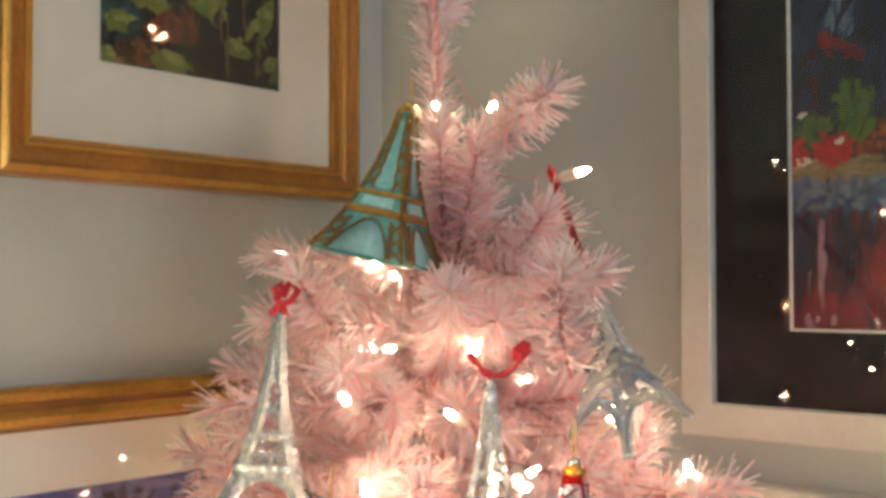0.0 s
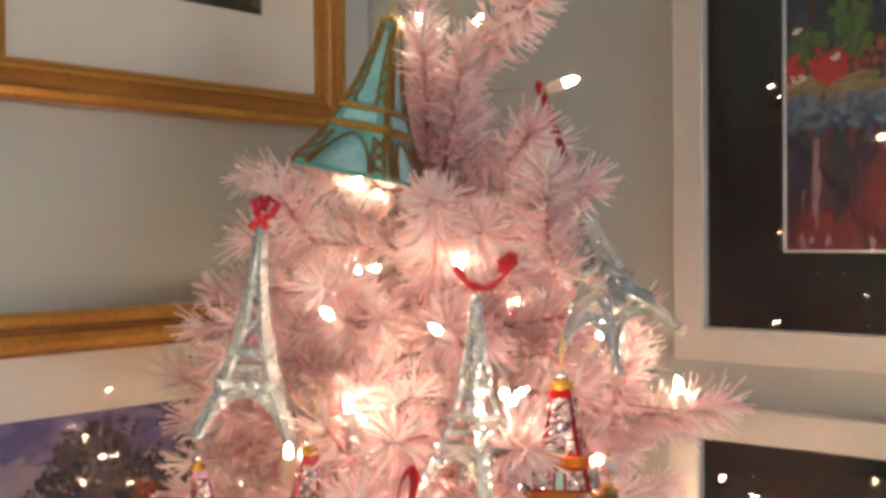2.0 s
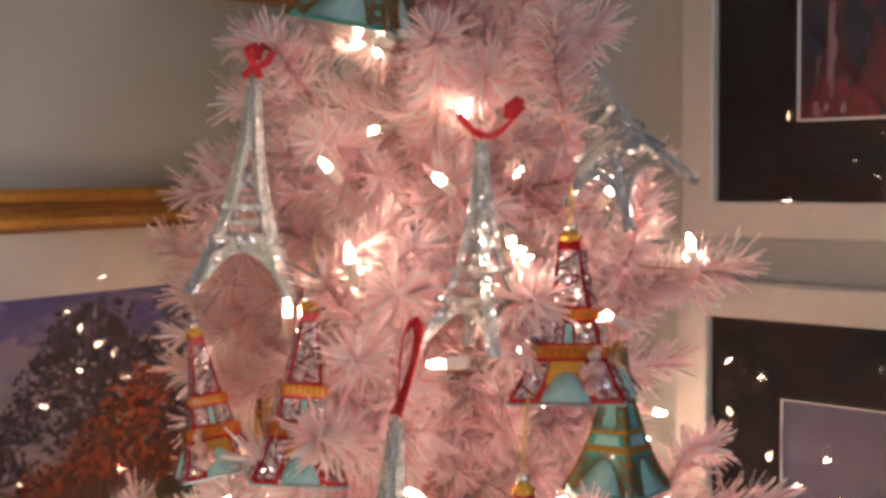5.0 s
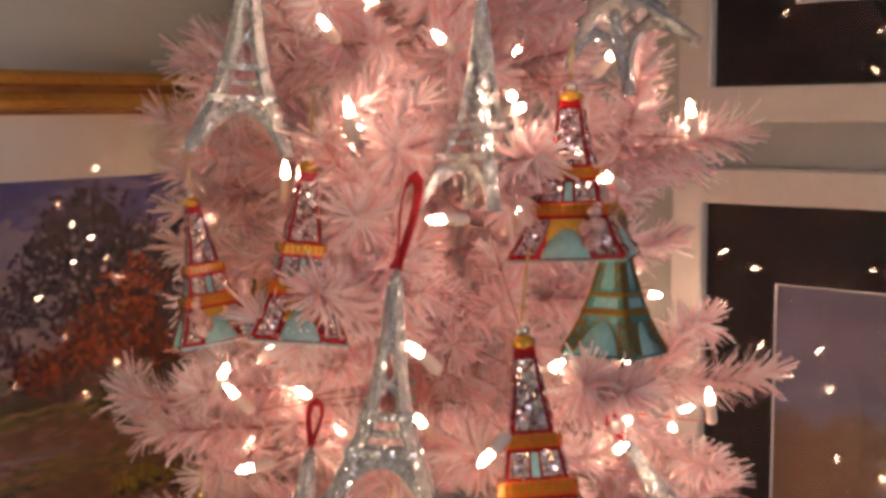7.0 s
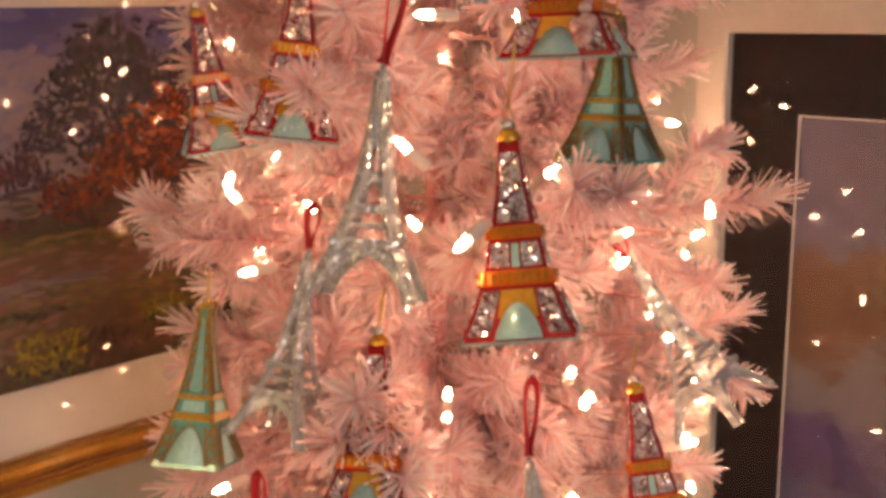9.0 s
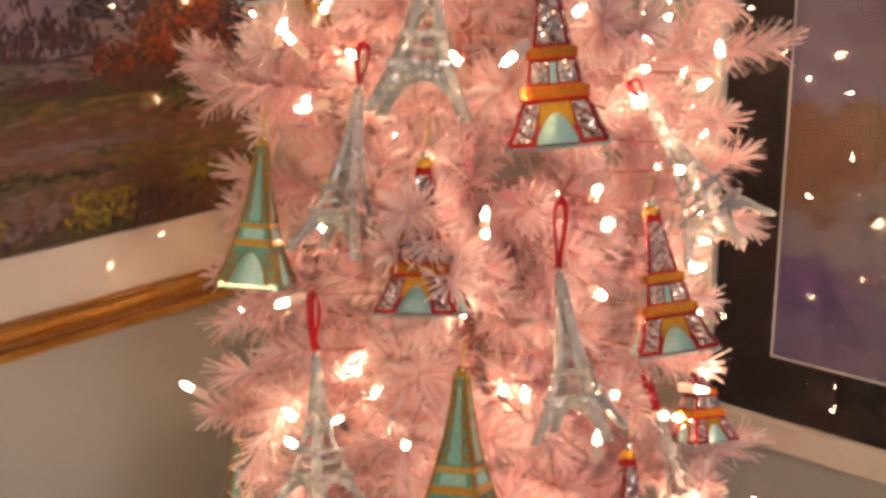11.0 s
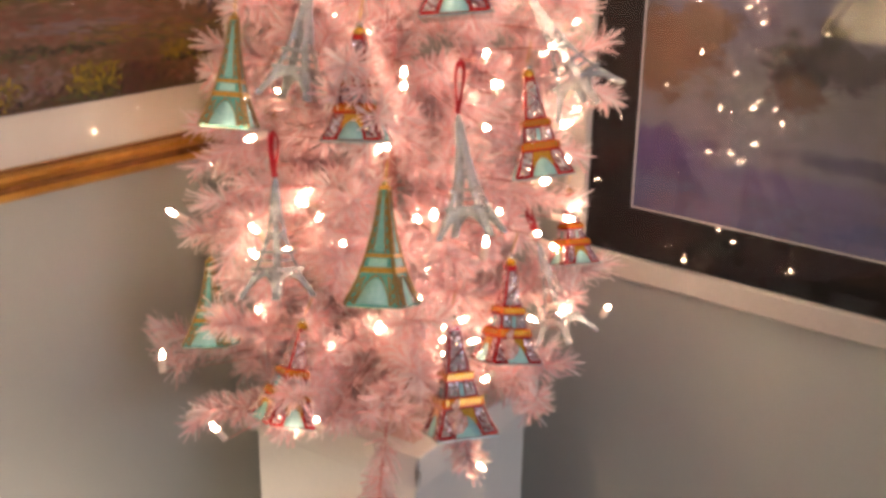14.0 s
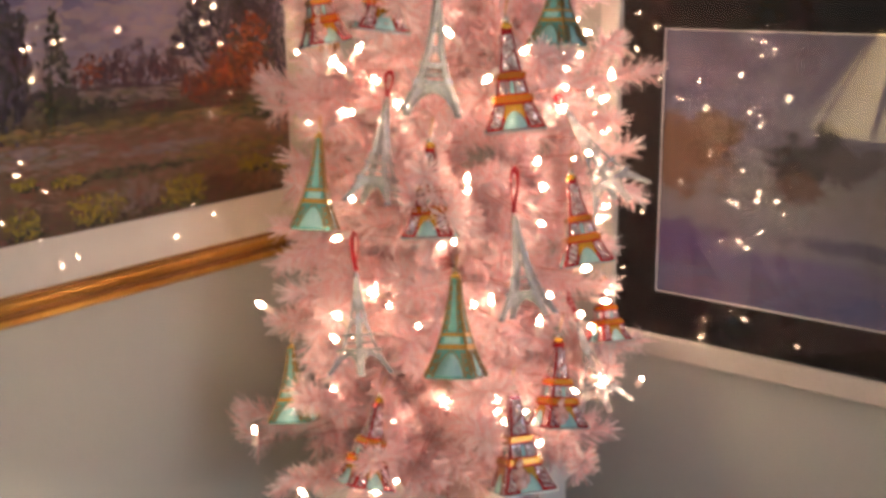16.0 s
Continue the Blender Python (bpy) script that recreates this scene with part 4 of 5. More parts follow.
def red_parts():
    P = RED_PROFILE
    out = [("cap", mesh_of("cap", cap_bm(0.034), CAPSILVER, True), "small silver cap"), ("hanger_loop", mesh_of("hanger_loop", loop_bm(0.012), CAPSILVER, True), ""),
           ("dome", mesh_of("dome", lathe([(0.030, -0.060), (0.050, -0.078), (0.058, -0.100), (0.052, -0.118), (0.046, -0.135)], 18), GOLDGLASS, True), "gold dome"),
           ("body", mesh_of("body", tower_shell(P, 0.115, 1.0), REDGLASS), "red glass body")]
    out.append(("base", mesh_of("base", ring_slab(P, 0.985, 1.012, -0.004), SKYGLASS), "pale blue glass foot"))
    for h0, h1, o, nm in ((0.495, 0.560, 0.016, "upper_band"), (0.690, 0.765, 0.018, "lower_band")):
        out.append((nm, mesh_of(nm, ring_slab(P, h0, h1, o), ORANGE), "orange band"))
    for k in range(4):
        out.append(("trunk_panel", mesh_of("trunk_panel", face_patch(bmesh.new(), P, k, 0.17, 0.48, lambda h: -0.76, lambda h: 0.76, 0.006), GLITTERPANEL), "silver crackle glitter"))
        for sg in (-1, 1):
            a, b = (-0.86, -0.22) if sg < 0 else (0.22, 0.86)
            out.append(("middle_panel", mesh_of("middle_panel", face_patch(bmesh.new(), P, k, 0.575, 0.68, lambda h, a=a: a, lambda h, b=b: b, 0.006, 3), GLITTERPANEL), "silver crackle glitter"))
            lo, hi = (lambda h: -0.89, lambda h: -0.46 - 0.08 * (h - 0.78) / 0.2) if sg < 0 else (lambda h: 0.46 + 0.08 * (h - 0.78) / 0.2, lambda h: 0.89)
            out.append(("leg_panel", mesh_of("leg_panel", face_patch(bmesh.new(), P, k, 0.785, 0.97, lo, hi, 0.006, 5), GLITTERPANEL), "silver crackle glitter"))
            for i in range(3):
                bm = bmesh.new()
                c0, c1 = (0.50, 0.84) if sg > 0 else (-0.84, -0.50)
                hh = 0.80 + 0.055 * i
                face_line(bm, P, k, c0, hh, c1, hh + 0.05, 0.004, 0.010, 2)
                out.append(("leg_brace", mesh_of("leg_brace", bm, REDGLASS), ""))
        bm = bmesh.new()
        for i in range(4):
            face_line(bm, P, k, -0.70 if i % 2 else 0.70, 0.18 + 0.075 * i, 0.70 if i % 2 else -0.70, 0.245 + 0.075 * i, 0.0035, 0.009, 3)
        out.append(("lattice", mesh_of("lattice", bm, REDGLASS), "thin red lattice"))
        out.append(("window_panel", mesh_of("window_panel", face_patch(bmesh.new(), P, k, 0.578, 0.682, lambda h: -0.13, lambda h: 0.13, 0.008, 3, 2), SKYGLASS), "pale window"))
        out.append(("arch_spandrel", mesh_of("arch_spandrel", face_patch(bmesh.new(), P, k, 0.78, 0.90, lambda h: -0.42, lambda h: 0.42, 0.006, 4), GOLDGLASS), "gold panel over the arch"))
        out.append(("arch", mesh_of("arch", arch_patch(bmesh.new(), P, k, 0.835, 0.99, 0.40, 0.012), SKYGLASS, True), "pale blue arch"))
        bm = bmesh.new()
        for h0, h1, o, n in ((0.505, 0.548, 0.018, 7), (0.702, 0.752, 0.020, 9)):
            w = width_at(P, (h0 + h1) / 2) + o - 0.002
            for i in range(n):
                c = (-0.86 + 1.72 * (i + 0.5) / n) * w
                b2 = bmesh.new()
                box(b2, c - w * 0.5 / n, c + w * 0.5 / n, -w - 0.006, -w + 0.01, -h1, -h0)
                b2.transform(pose(0, 0, 0, 0, 0, 90 * k))
                tmp = bpy.data.meshes.new("tmp")
                b2.to_mesh(tmp)
                b2.free()
                bm.from_mesh(tmp)
                bpy.data.meshes.remove(tmp)
        out.append(("band_beading", mesh_of("band_beading", bm, GOLDGLASS), "yellow beads on the bands"))
    return out


def green_parts():
    P = GREEN_PROFILE
    out = [("cap", mesh_of("cap", cap_bm(0.034), CAPGOLD, True), "small brass cap"), ("hanger_loop", mesh_of("hanger_loop", loop_bm(0.012), CAPGOLD, True), ""),
           ("body", mesh_of("body", tower_shell(P, 0.055, 1.0), TEAL, False), "teal lacquered glass body")]
    for h0, h1, nm in ((0.055, 0.085, "top_band"), (0.585, 0.615, "upper_band"), (0.690, 0.735, "lower_band")):
        out.append((nm, mesh_of(nm, ring_slab(P, h0, h1, 0.009), GOLDDULL), "dull gold glitter band"))
    for k in range(4):
        out.append(("arch", mesh_of("arch", arch_patch(bmesh.new(), P, k, 0.775, 0.975, 0.56, 0.008), SKYGLASS, True), "pale blue arch"))
        out.append(("window_panel", mesh_of("window_panel", face_patch(bmesh.new(), P, k, 0.622, 0.684, lambda h: -0.60, lambda h: 0.60, 0.005, 3), SKYGLASS), "pale blue panel"))
        out.append(("trunk_panel", mesh_of("trunk_panel", face_patch(bmesh.new(), P, k, 0.14, 0.57, lambda h: -0.48, lambda h: 0.48, 0.004, 8), TEALPALE), "lighter teal stripe"))
        bm = bmesh.new()
        for sg in (-1, 1):
            face_line(bm, P, k, 0.93 * sg, 0.09, 0.93 * sg, 0.99, 0.015, 0.007, 16)
            face_line(bm, P, k, 0.40 * sg, 0.10, 0.50 * sg, 0.58, 0.010, 0.007, 12)
            face_line(bm, P, k, 0.62 * sg, 0.76, 0.66 * sg, 0.98, 0.011, 0.007, 6)
            for i in range(5):
                h = 0.14 + 0.088 * i
                face_line(bm, P, k, 0.38 * sg, h, 0.90 * sg, h + 0.075, 0.009, 0.006, 3)
                face_line(bm, P, k, 0.90 * sg, h, 0.38 * sg, h + 0.075, 0.009, 0.006, 3)
            for i in range(3):
                h = 0.77 + 0.07 * i
                face_line(bm, P, k, 0.66 * sg, h, 0.91 * sg, h + 0.06, 0.011, 0.006, 3)
                face_line(bm, P, k, 0.91 * sg, h, 0.66 * sg, h + 0.06, 0.011, 0.006, 3)
        n = 12
        pts = [on_face(P, k, 0.60 * math.cos(math.pi * i / n), 0.98 - 0.225 * math.sin(math.pi * i / n), 0.004) for i in range(n + 1)]
        strip(bm, pts, [0.009] * (n + 1), [pose(0, 0, 0, 0, 0, 90 * k) @ Vector((0, -1, 0.3))] * (n + 1), 0.012)
        out.append(("lattice", mesh_of("lattice", bm, BRONZE), "bronze glitter lattice lines"))
    return out


def silver_parts():
    P = SILVER_PROFILE
    out = [("spire", mesh_of("spire", lathe([(0.006, 0.0), (0.012, -0.012), (0.014, -0.03), (0.030, -0.036), (0.030, -0.055), (0.022, -0.062), (0.028, -0.075), (0.024, -0.10)], 10), SILVER), "")]
    for h0, h1, o, nm in ((0.605, 0.632, 0.022, "upper_deck"), (0.745, 0.775, 0.024, "lower_deck")):
        bm = bmesh.new()
        w = width_at(P, (h0 + h1) / 2) + o
        for k in range(4):
            b2 = [pose(0, 0, 0, 0, 0, 90 * k) @ Vector(q) for q in ((-w, -w + 0.012, -(h0 + h1) / 2), (w, -w + 0.012, -(h0 + h1) / 2))]
            strip(bm, b2, [h1 - h0] * 2, [pose(0, 0, 0, 0, 0, 90 * k) @ Vector((0, -1, 0))] * 2, 0.026)
        out.append((nm, mesh_of(nm, bm, SILVER), ""))
    for k in range(4):
        turn = pose(0, 0, 0, 0, 0, 90 * k)
        bm = bmesh.new()
        hs = [0.07 + 0.93 * i / 18 for i in range(19)]
        pts = [turn @ Vector((-width_at(P, h) + 0.012, -width_at(P, h) + 0.012, -h)) for h in hs]
        strip(bm, pts, [0.036 + 0.030 * h for h in hs], [turn @ Vector((-1, -1, 0))] * 19, 0.026)
        out.append(("leg", mesh_of("leg", bm, SILVER), ""))
        bm = bmesh.new()
        n = 14
        pts = []
        for i in range(n + 1):
            a = math.pi * i / n
            h = 0.985 - 0.19 * math.sin(a) ** 0.8
            w = width_at(P, h)
            pts.append(turn @ Vector((math.cos(a) * (w - 0.018), -w + 0.012, -h)))
        strip(bm, pts, [0.044] * (n + 1), [turn @ Vector((0, -1, 0))] * (n + 1), 0.022)
        out.append(("arch", mesh_of("arch", bm, SILVER), ""))
        bm = bmesh.new()
        for i in range(3):
            h = 0.13 + 0.15 * i
            for sg in (-1, 1):
                p = [turn @ Vector((sg * (width_at(P, q) - 0.012) * e, -width_at(P, q) + 0.012, -q)) for q, e in ((h, 1), (h + 0.14, -1))]
                strip(bm, p, [0.014] * 2, [turn @ Vector((0, -1, 0))] * 2, 0.014)
        p = [turn @ Vector((s * (width_at(P, 0.69) - 0.02), -width_at(P, 0.69) + 0.012, -0.69)) for s in (-1, 1)]
        strip(bm, p, [0.018] * 2, [turn @ Vector((0, -1, 0))] * 2, 0.016)
        out.append(("lattice", mesh_of("lattice", bm, SILVER), ""))
    return out


def ribbon_bm(tall, spread, wide):
    """A soft loop of ribbon that stands over the hang point."""
    bm = bmesh.new()
    n = 16
    pts, nrm = [], []
    for i in range(n + 1):
        a = -math.pi / 2 + 2 * math.pi * i / n
        x, z = spread * math.cos(a) * (0.55 + 0.45 * math.sin(a)), tall * (0.5 + 0.5 * math.sin(a))
        pts.append((x, 0.006 * math.sin(3 * a), z))
        nrm.append((math.cos(a), 0.25, math.sin(a) * spread / tall))
    return strip(bm, pts, [wide] * (n + 1), nrm, 0.008)


def knot_bm():
    bm = bmesh.new()
    for sg in (-1, 1):
        pts = [(0, 0, 0.01), (sg * 0.035 + 0.01, -0.02, 0.035), (sg * 0.06 + 0.02, 0, 0.09), (sg * 0.02 + 0.02, 0.03, 0.115), (0.01, 0.01, 0.05)]
        strip(bm, pts, [0.034] * 5, [(0.3 * sg, -1, 0.2)] * 5, 0.012)
        strip(bm, [(0, 0, 0.02), (sg * 0.02 - 0.01, -0.02, -0.01), (sg * 0.04 - 0.02, -0.03, -0.035)], [0.03, 0.035, 0.03], [(0.2, -1, 0)] * 3, 0.010)
    return bm


def cradle_bm(tall):
    """A ribbon that swings down between two twigs, folded over at one end."""
    bm = bmesh.new()
    n = 12
    pts = [(-0.13 + 0.30 * i / n, 0.01 * math.sin(i), tall * (0.04 + 0.96 * (2 * i / n - 0.94) ** 2 * (0.62 if i < n / 2 else 1.0))) for i in range(n + 1)]
    strip(bm, pts, [0.042 + 0.012 * math.sin(i * 1.7) for i in range(n + 1)], [(0.5 - i / n, -0.5, 0.6) for i in range(n + 1)], 0.010)
    x, y, z = pts[-1]
    strip(bm, [(x, y, z), (x - 0.02, y - 0.03, z + 0.01), (x - 0.05, y - 0.045, z - 0.03), (x - 0.045, y - 0.04, z - 0.075)], [0.05, 0.06, 0.065, 0.05], [(0.3, -1, 0.4)] * 4, 0.010)
    return bm


def thread_bm(tall):
    bm = bmesh.new()
    for sg in (-1, 1):
        tube(bm, [(sg * 0.006 * math.sin(math.pi * i / 6), 0.003 * sg, tall * i / 6) for i in range(7)], 0.004, 4)
    return bm


def figurine_bm():
    """A small plain moulded shape beside the tower."""
    bm = bmesh.new()
    for c, s in (((0.0, -0.24, -0.90), (0.085, 0.06, 0.10)), ((0.01, -0.25, -0.76), (0.065, 0.05, 0.07)), ((0.0, -0.25, -0.66), (0.042, 0.042, 0.046)), ((-0.06, -0.24, -0.79), (0.035, 0.03, 0.075)), ((0.085, -0.24, -0.83), (0.035, 0.03, 0.07)), ((0.02, -0.25, -0.615), (0.03, 0.03, 0.03))):
        bmesh.ops.create_icosphere(bm, subdivisions=2, radius=1.0, matrix=Matrix.Translation(c) @ Matrix.Diagonal((*s, 1)))
    return bm


KINDS = {"red": red_parts, "green": green_parts, "silver": silver_parts}
GROUPS = {"red": "red glass tower ornaments", "green": "teal glass tower ornaments", "silver": "silver tower ornaments"}


def hang(kind, top, base, yaw, label, hanger=0.25, figurine=False, lean=0.0, style="loop", wide=1.0):
    """Hang a tower from its top so that its foot points at base; hanger: the ribbon's or thread's share of its height."""
    if kind not in MESHES:
        MESHES[kind] = KINDS[kind]()
    top, base = Vector(top), Vector(base)
    down = base - top
    tilt = Vector((0, 0, -1)).rotation_difference(down).to_matrix().to_4x4()
    m = Matrix.Translation(top) @ tilt @ pose(0, 0, 0, 0, 0, yaw) @ Matrix.Diagonal((down.length * wide, down.length * wide, down.length, 1))
    name = {"red": "glass_tower_ornament", "green": "glass_tower_ornament", "silver": "glitter_tower_ornament"}[kind]
    root = thing(name, m, label, "ornament", GROUPS[kind])
    for nm, me, lb in MESHES[kind]:
        ob = part(nm, me, None, root, lb)
        if nm in ("band_beading", "lattice"):
            ob["kind"] = "stuff"
    if kind == "silver":
        if style == "knot":
            r = part("ribbon", knot_bm(), RIBBON, root, "short knotted red ribbon")
        elif style == "wide":
            r = part("ribbon", cradle_bm(hanger), RIBBON, root, "open red velvet ribbon with a fold")
        else:
            r = part("ribbon", ribbon_bm(hanger, {"loop": 0.05, "band": 0.02}[style], 0.06), RIBBON, root, "red velvet ribbon loop")
        r.matrix_local = pose(0, 0, 0, 0, lean, 20)
    else:
        r = part("thread", thread_bm(hanger), THREAD, root, "thin gold hanging thread")
        r.matrix_local = tilt.inverted() if not lean else pose(0, 0, 0, 0, lean, 0)
    if figurine:
        part("figurine", mesh_of("figurine", figurine_bm(), FIGURE, True), None, root, "small red and white moulded figurine").matrix_local = pose(0, 0, 0, 0, 0, figurine) @ Matrix.Translation((0, -0.05, -0.25)) @ Matrix.Scale(0.75, 4)
    tip = m @ r.matrix_local @ Vector((0, 0, hanger * 0.93 if style != "knot" else 0.09))
    HANGING.append((top, base, tip))
    return root


RT = "red glass tower, orange bands, silver glitter panels"
GT = "teal glass tower with bronze lattice, pale arch"
ST = "silver glitter tower with open legs on a red ribbon"
hang("green", (-0.512, 0.563, 1.727), (-0.532, 0.550, 1.617), 20, GT + ", tilted", 0.12, wide=1.2)
hang("silver", (-0.521, 0.454, 1.587), (-0.529, 0.448, 1.462), 46, ST, 0.16, style="knot")
hang("silver", (-0.409, 0.518, 1.547), (-0.405, 0.510, 1.430), 5, ST, 0.16, style="wide", lean=12)
hang("silver", (-0.416, 0.634, 1.609), (-0.355, 0.586, 1.515), -8, ST + ", hanging askew", 0.85, style="band", lean=-4)
hang("red", (-0.375, 0.554, 1.500), (-0.369, 0.550, 1.403), 24, RT + ", small figurine", 0.22, figurine=30, wide=1.3)
hang("green", (-0.368, 0.593, 1.430), (-0.365, 0.586, 1.342), 5, GT, 0.2)
hang("red", (-0.604, 0.468, 1.437), (-0.588, 0.472, 1.342), 62, RT + ", small figurine", 0.3, figurine=-30)
hang("red", (-0.487, 0.462, 1.463), (-0.490, 0.449, 1.360), 54, RT, 0.3)
hang("silver", (-0.417, 0.455, 1.403), (-0.406, 0.429, 1.283), 38, ST, 0.40, lean=8)
hang("red", (-0.362, 0.489, 1.376), (-0.340, 0.477, 1.266), 36, RT, 0.35)
hang("silver", (-0.495, 0.465, 1.292), (-0.490, 0.436, 1.182), 20, ST, 0.22)
hang("green", (-0.582, 0.451, 1.251), (-0.572, 0.429, 1.145), 34, GT, 0.15, wide=0.8)
hang("red", (-0.444, 0.473, 1.253), (-0.425, 0.449, 1.152), 30, RT + ", behind a sprig", 0.2, figurine=-60)
hang("silver", (-0.405, 0.667, 1.265), (-0.343, 0.695, 1.161), 0, ST + ", leaning outwards", 0.14)
hang("red", (-0.358, 0.604, 1.210), (-0.326, 0.590, 1.110), 42, RT, 0.2)
hang("silver", (-0.380, 0.531, 1.172), (-0.348, 0.515, 1.066), 22, ST, 0.40, lean=10)
hang("silver", (-0.522, 0.439, 1.105), (-0.497, 0.415, 0.998), 0, ST + ", turned cornerwise", 0.36)
hang("green", (-0.398, 0.455, 1.123), (-0.378, 0.429, 1.018), 22, GT + ", turned half aside", 0.15, wide=0.9)
hang("green", (-0.663, 0.471, 0.986), (-0.642, 0.451, 0.895), 30, GT + ", beside a glowing bulb", 0.15)
hang("red", (-0.399, 0.749, 1.057), (-0.378, 0.733, 0.975), 65, RT + ", small figurine", 0.25, figurine=0)
hang("red", (-0.370, 0.607, 1.022), (-0.353, 0.580, 0.921), 62, RT + ", small figurine", 0.2, figurine=-20)
hang("silver", (-0.408, 0.707, 1.001), (-0.362, 0.705, 0.898), 85, ST + ", leaning outwards", 0.32)
hang("red", (-0.367, 0.511, 0.992), (-0.338, 0.491, 0.883), 55, RT + ", small figurine", 0.15, figurine=-20)
hang("red", (-0.507, 0.457, 0.964), (-0.503, 0.420, 0.866), 70, RT + ", small figurine", 0.2, figurine=-50)

# ---- tinsel tree ----
rng = random.Random(7)


def needles(bm, points, count, length, first=0.06, width=0.0018, spread=60):
    """Film needles set round a stem of points."""
    pts = [Vector(p) for p in points]
    seg = [(b - a).length for a, b in zip(pts, pts[1:])]
    total = sum(seg)
    for i in range(count):
        d = total * (first + (1 - first) * (i + rng.random()) / count)
        k = 0
        while k < len(seg) - 1 and d > seg[k]:
            d -= seg[k]
            k += 1
        axis = (pts[k + 1] - pts[k]).normalized()
        p = pts[k] + axis * min(d, seg[k])
        u = axis.cross(Vector((rng.uniform(-1, 1), rng.uniform(-1, 1), rng.uniform(-1, 1)))).normalized()
        near_end = max(0.0, ((i + 0.5) / count - 0.86) / 0.14)
        ang = radians(rng.gauss(spread, 15) * (1 - 0.75 * near_end * rng.random()))
        out = axis * math.cos(ang) + u * math.sin(ang)
        ln = length * rng.uniform(0.55, 1.15)
        s = out.cross(axis + Vector((rng.uniform(-0.6, 0.6), rng.uniform(-0.6, 0.6), rng.uniform(-0.6, 0.6)))).normalized() * width / 2
        tip = p + out * ln + axis * ln * 0.08
        f = bm.faces.new([bm.verts.new(q) for q in (p - s, p + s, tip + s * 0.7, tip - s * 0.7)])
        pick = rng.random()
        f.material_index = 2 if pick < 0.025 else 1 if pick < 0.50 else 0


def stem_points(length, droop, n=6, side=0.0):
    return [(length * i / n, side * math.sin(i / n * 2.2) * length, -droop * length * (i / n) ** 2) for i in range(n + 1)]


def branch_mesh(length, sprigs, seed):
    """A branch along +x: wire stem, needles, and side sprigs."""
    rng.seed(seed)
    main = stem_points(length, rng.uniform(-0.15, 0.12), 6, rng.uniform(-0.08, 0.08))
    wire, film = bmesh.new(), bmesh.new()
    tube(wire, main, 0.0016, 5, 0.6)
    needles(film, main, int(length * 4300), 0.0235, 0.12)
    for i in range(sprigs):
        at = 0.35 + 0.45 * (i + 0.5) / sprigs
        k = min(int(at * 6), 5)
        p = Vector(main[k])
        ang = (1 if i % 2 else -1) * radians(rng.uniform(26, 48))
        ln = length * rng.uniform(0.30, 0.45)
        q = [p + pose(0, 0, 0, 0, rng.uniform(-22, 14), math.degrees(ang)) @ Vector(v) for v in stem_points(ln, rng.uniform(-0.2, 0.2), 4)]
        tube(wire, q, 0.0013, 4, 0.6)
        needles(film, q, int(ln * 4300), 0.0220, 0.05)
    w, f = mesh_of("stem", wire, WIRE), mesh_of("needles", film, NEEDLE)
    f.materials.append(NEEDLEPALE)
    f.materials.append(FOIL)
    return w, f


tree = thing("christmas_tree", Matrix.Translation((AX, AY, 0)), "artificial pale pink tinsel tree lit by warm bulbs", "christmas tree")
POLE_TOP = 1.90
pole = bmesh.new()
tube(pole, [(0, 0, 0.792), (0, 0, 1.3), (0.004, 0, 1.62), (0.0, 0.0, POLE_TOP)], 0.009, 8, 0.25)
part("pole", pole, WIRE, tree, "pink wrapped pole")
LENGTHS = [0.06, 0.09, 0.12, 0.15, 0.18, 0.21, 0.24, 0.27]
POOL = [[branch_mesh(L, 0 if L < 0.08 else (1 if L < 0.11 else 2 if L < 0.2 else 3), 100 * i + j) for j in range(4)] for i, L in enumerate(LENGTHS)]
BRUSHES = [[branch_mesh(L, 0, 5000 + 100 * i + j) for j in range(2)] for i, L in enumerate(LENGTHS)]


def add_branch(root, tip):
    """A branch from the pole at root (a height) to tip, with the nearest stock length."""
    a, b = (Vector((AX, AY, root)) if isinstance(root, float) else Vector(root)), Vector(tip)
    d = b - a
    i = min(range(len(LENGTHS)), key=lambda q: abs(LENGTHS[q] - d.length))
    stem, film = rng.choice((BRUSHES if b.z > 1.53 else POOL)[i])
    rot = Vector((1, 0, 0)).rotation_difference(d).to_matrix().to_4x4()
    m = Matrix.Translation(a - Vector((AX, AY, 0))) @ rot @ pose(0, 0, 0, rng.uniform(0, 360)) @ Matrix.Diagonal((d.length / LENGTHS[i], 1, 1, 1))
    br = part("branch", stem, None, tree)
    br.matrix_local = m
    part("needles", film, None, br)


def reach(z):
    return float(np.interp(z, [0.82, 0.90, 1.00, 1.15, 1.30, 1.42, 1.52, 1.60, 1.68, 1.76, 1.85], [0.13, 0.180, 0.190, 0.180, 0.172, 0.160, 0.145, 0.115, 0.06, 0.03, 0.02]))


def blocked(p, root):
    """How near a branch point comes to a hanging ornament in front of which it would lie."""
    worst = 9.0
    for top, base, tip in HANGING:
        ax = base - top
        f = max(0.12, min(1.0, (p - top).dot(ax) / ax.length_squared))
        q = top + ax * f
        worst = min(worst, (p - q).length - 0.008 - 0.022 * f)
    return worst


rng.seed(21)
# branches that carry the ornaments
for top, base, tip in HANGING:
    out = Vector((tip.x - AX, tip.y - AY, 0))
    end = tip + out.normalized() * 0.004 + Vector((0, 0, 0.003))
    add_branch(max(0.80, tip.z - 0.10 * rng.uniform(0.4, 1.0)), end)
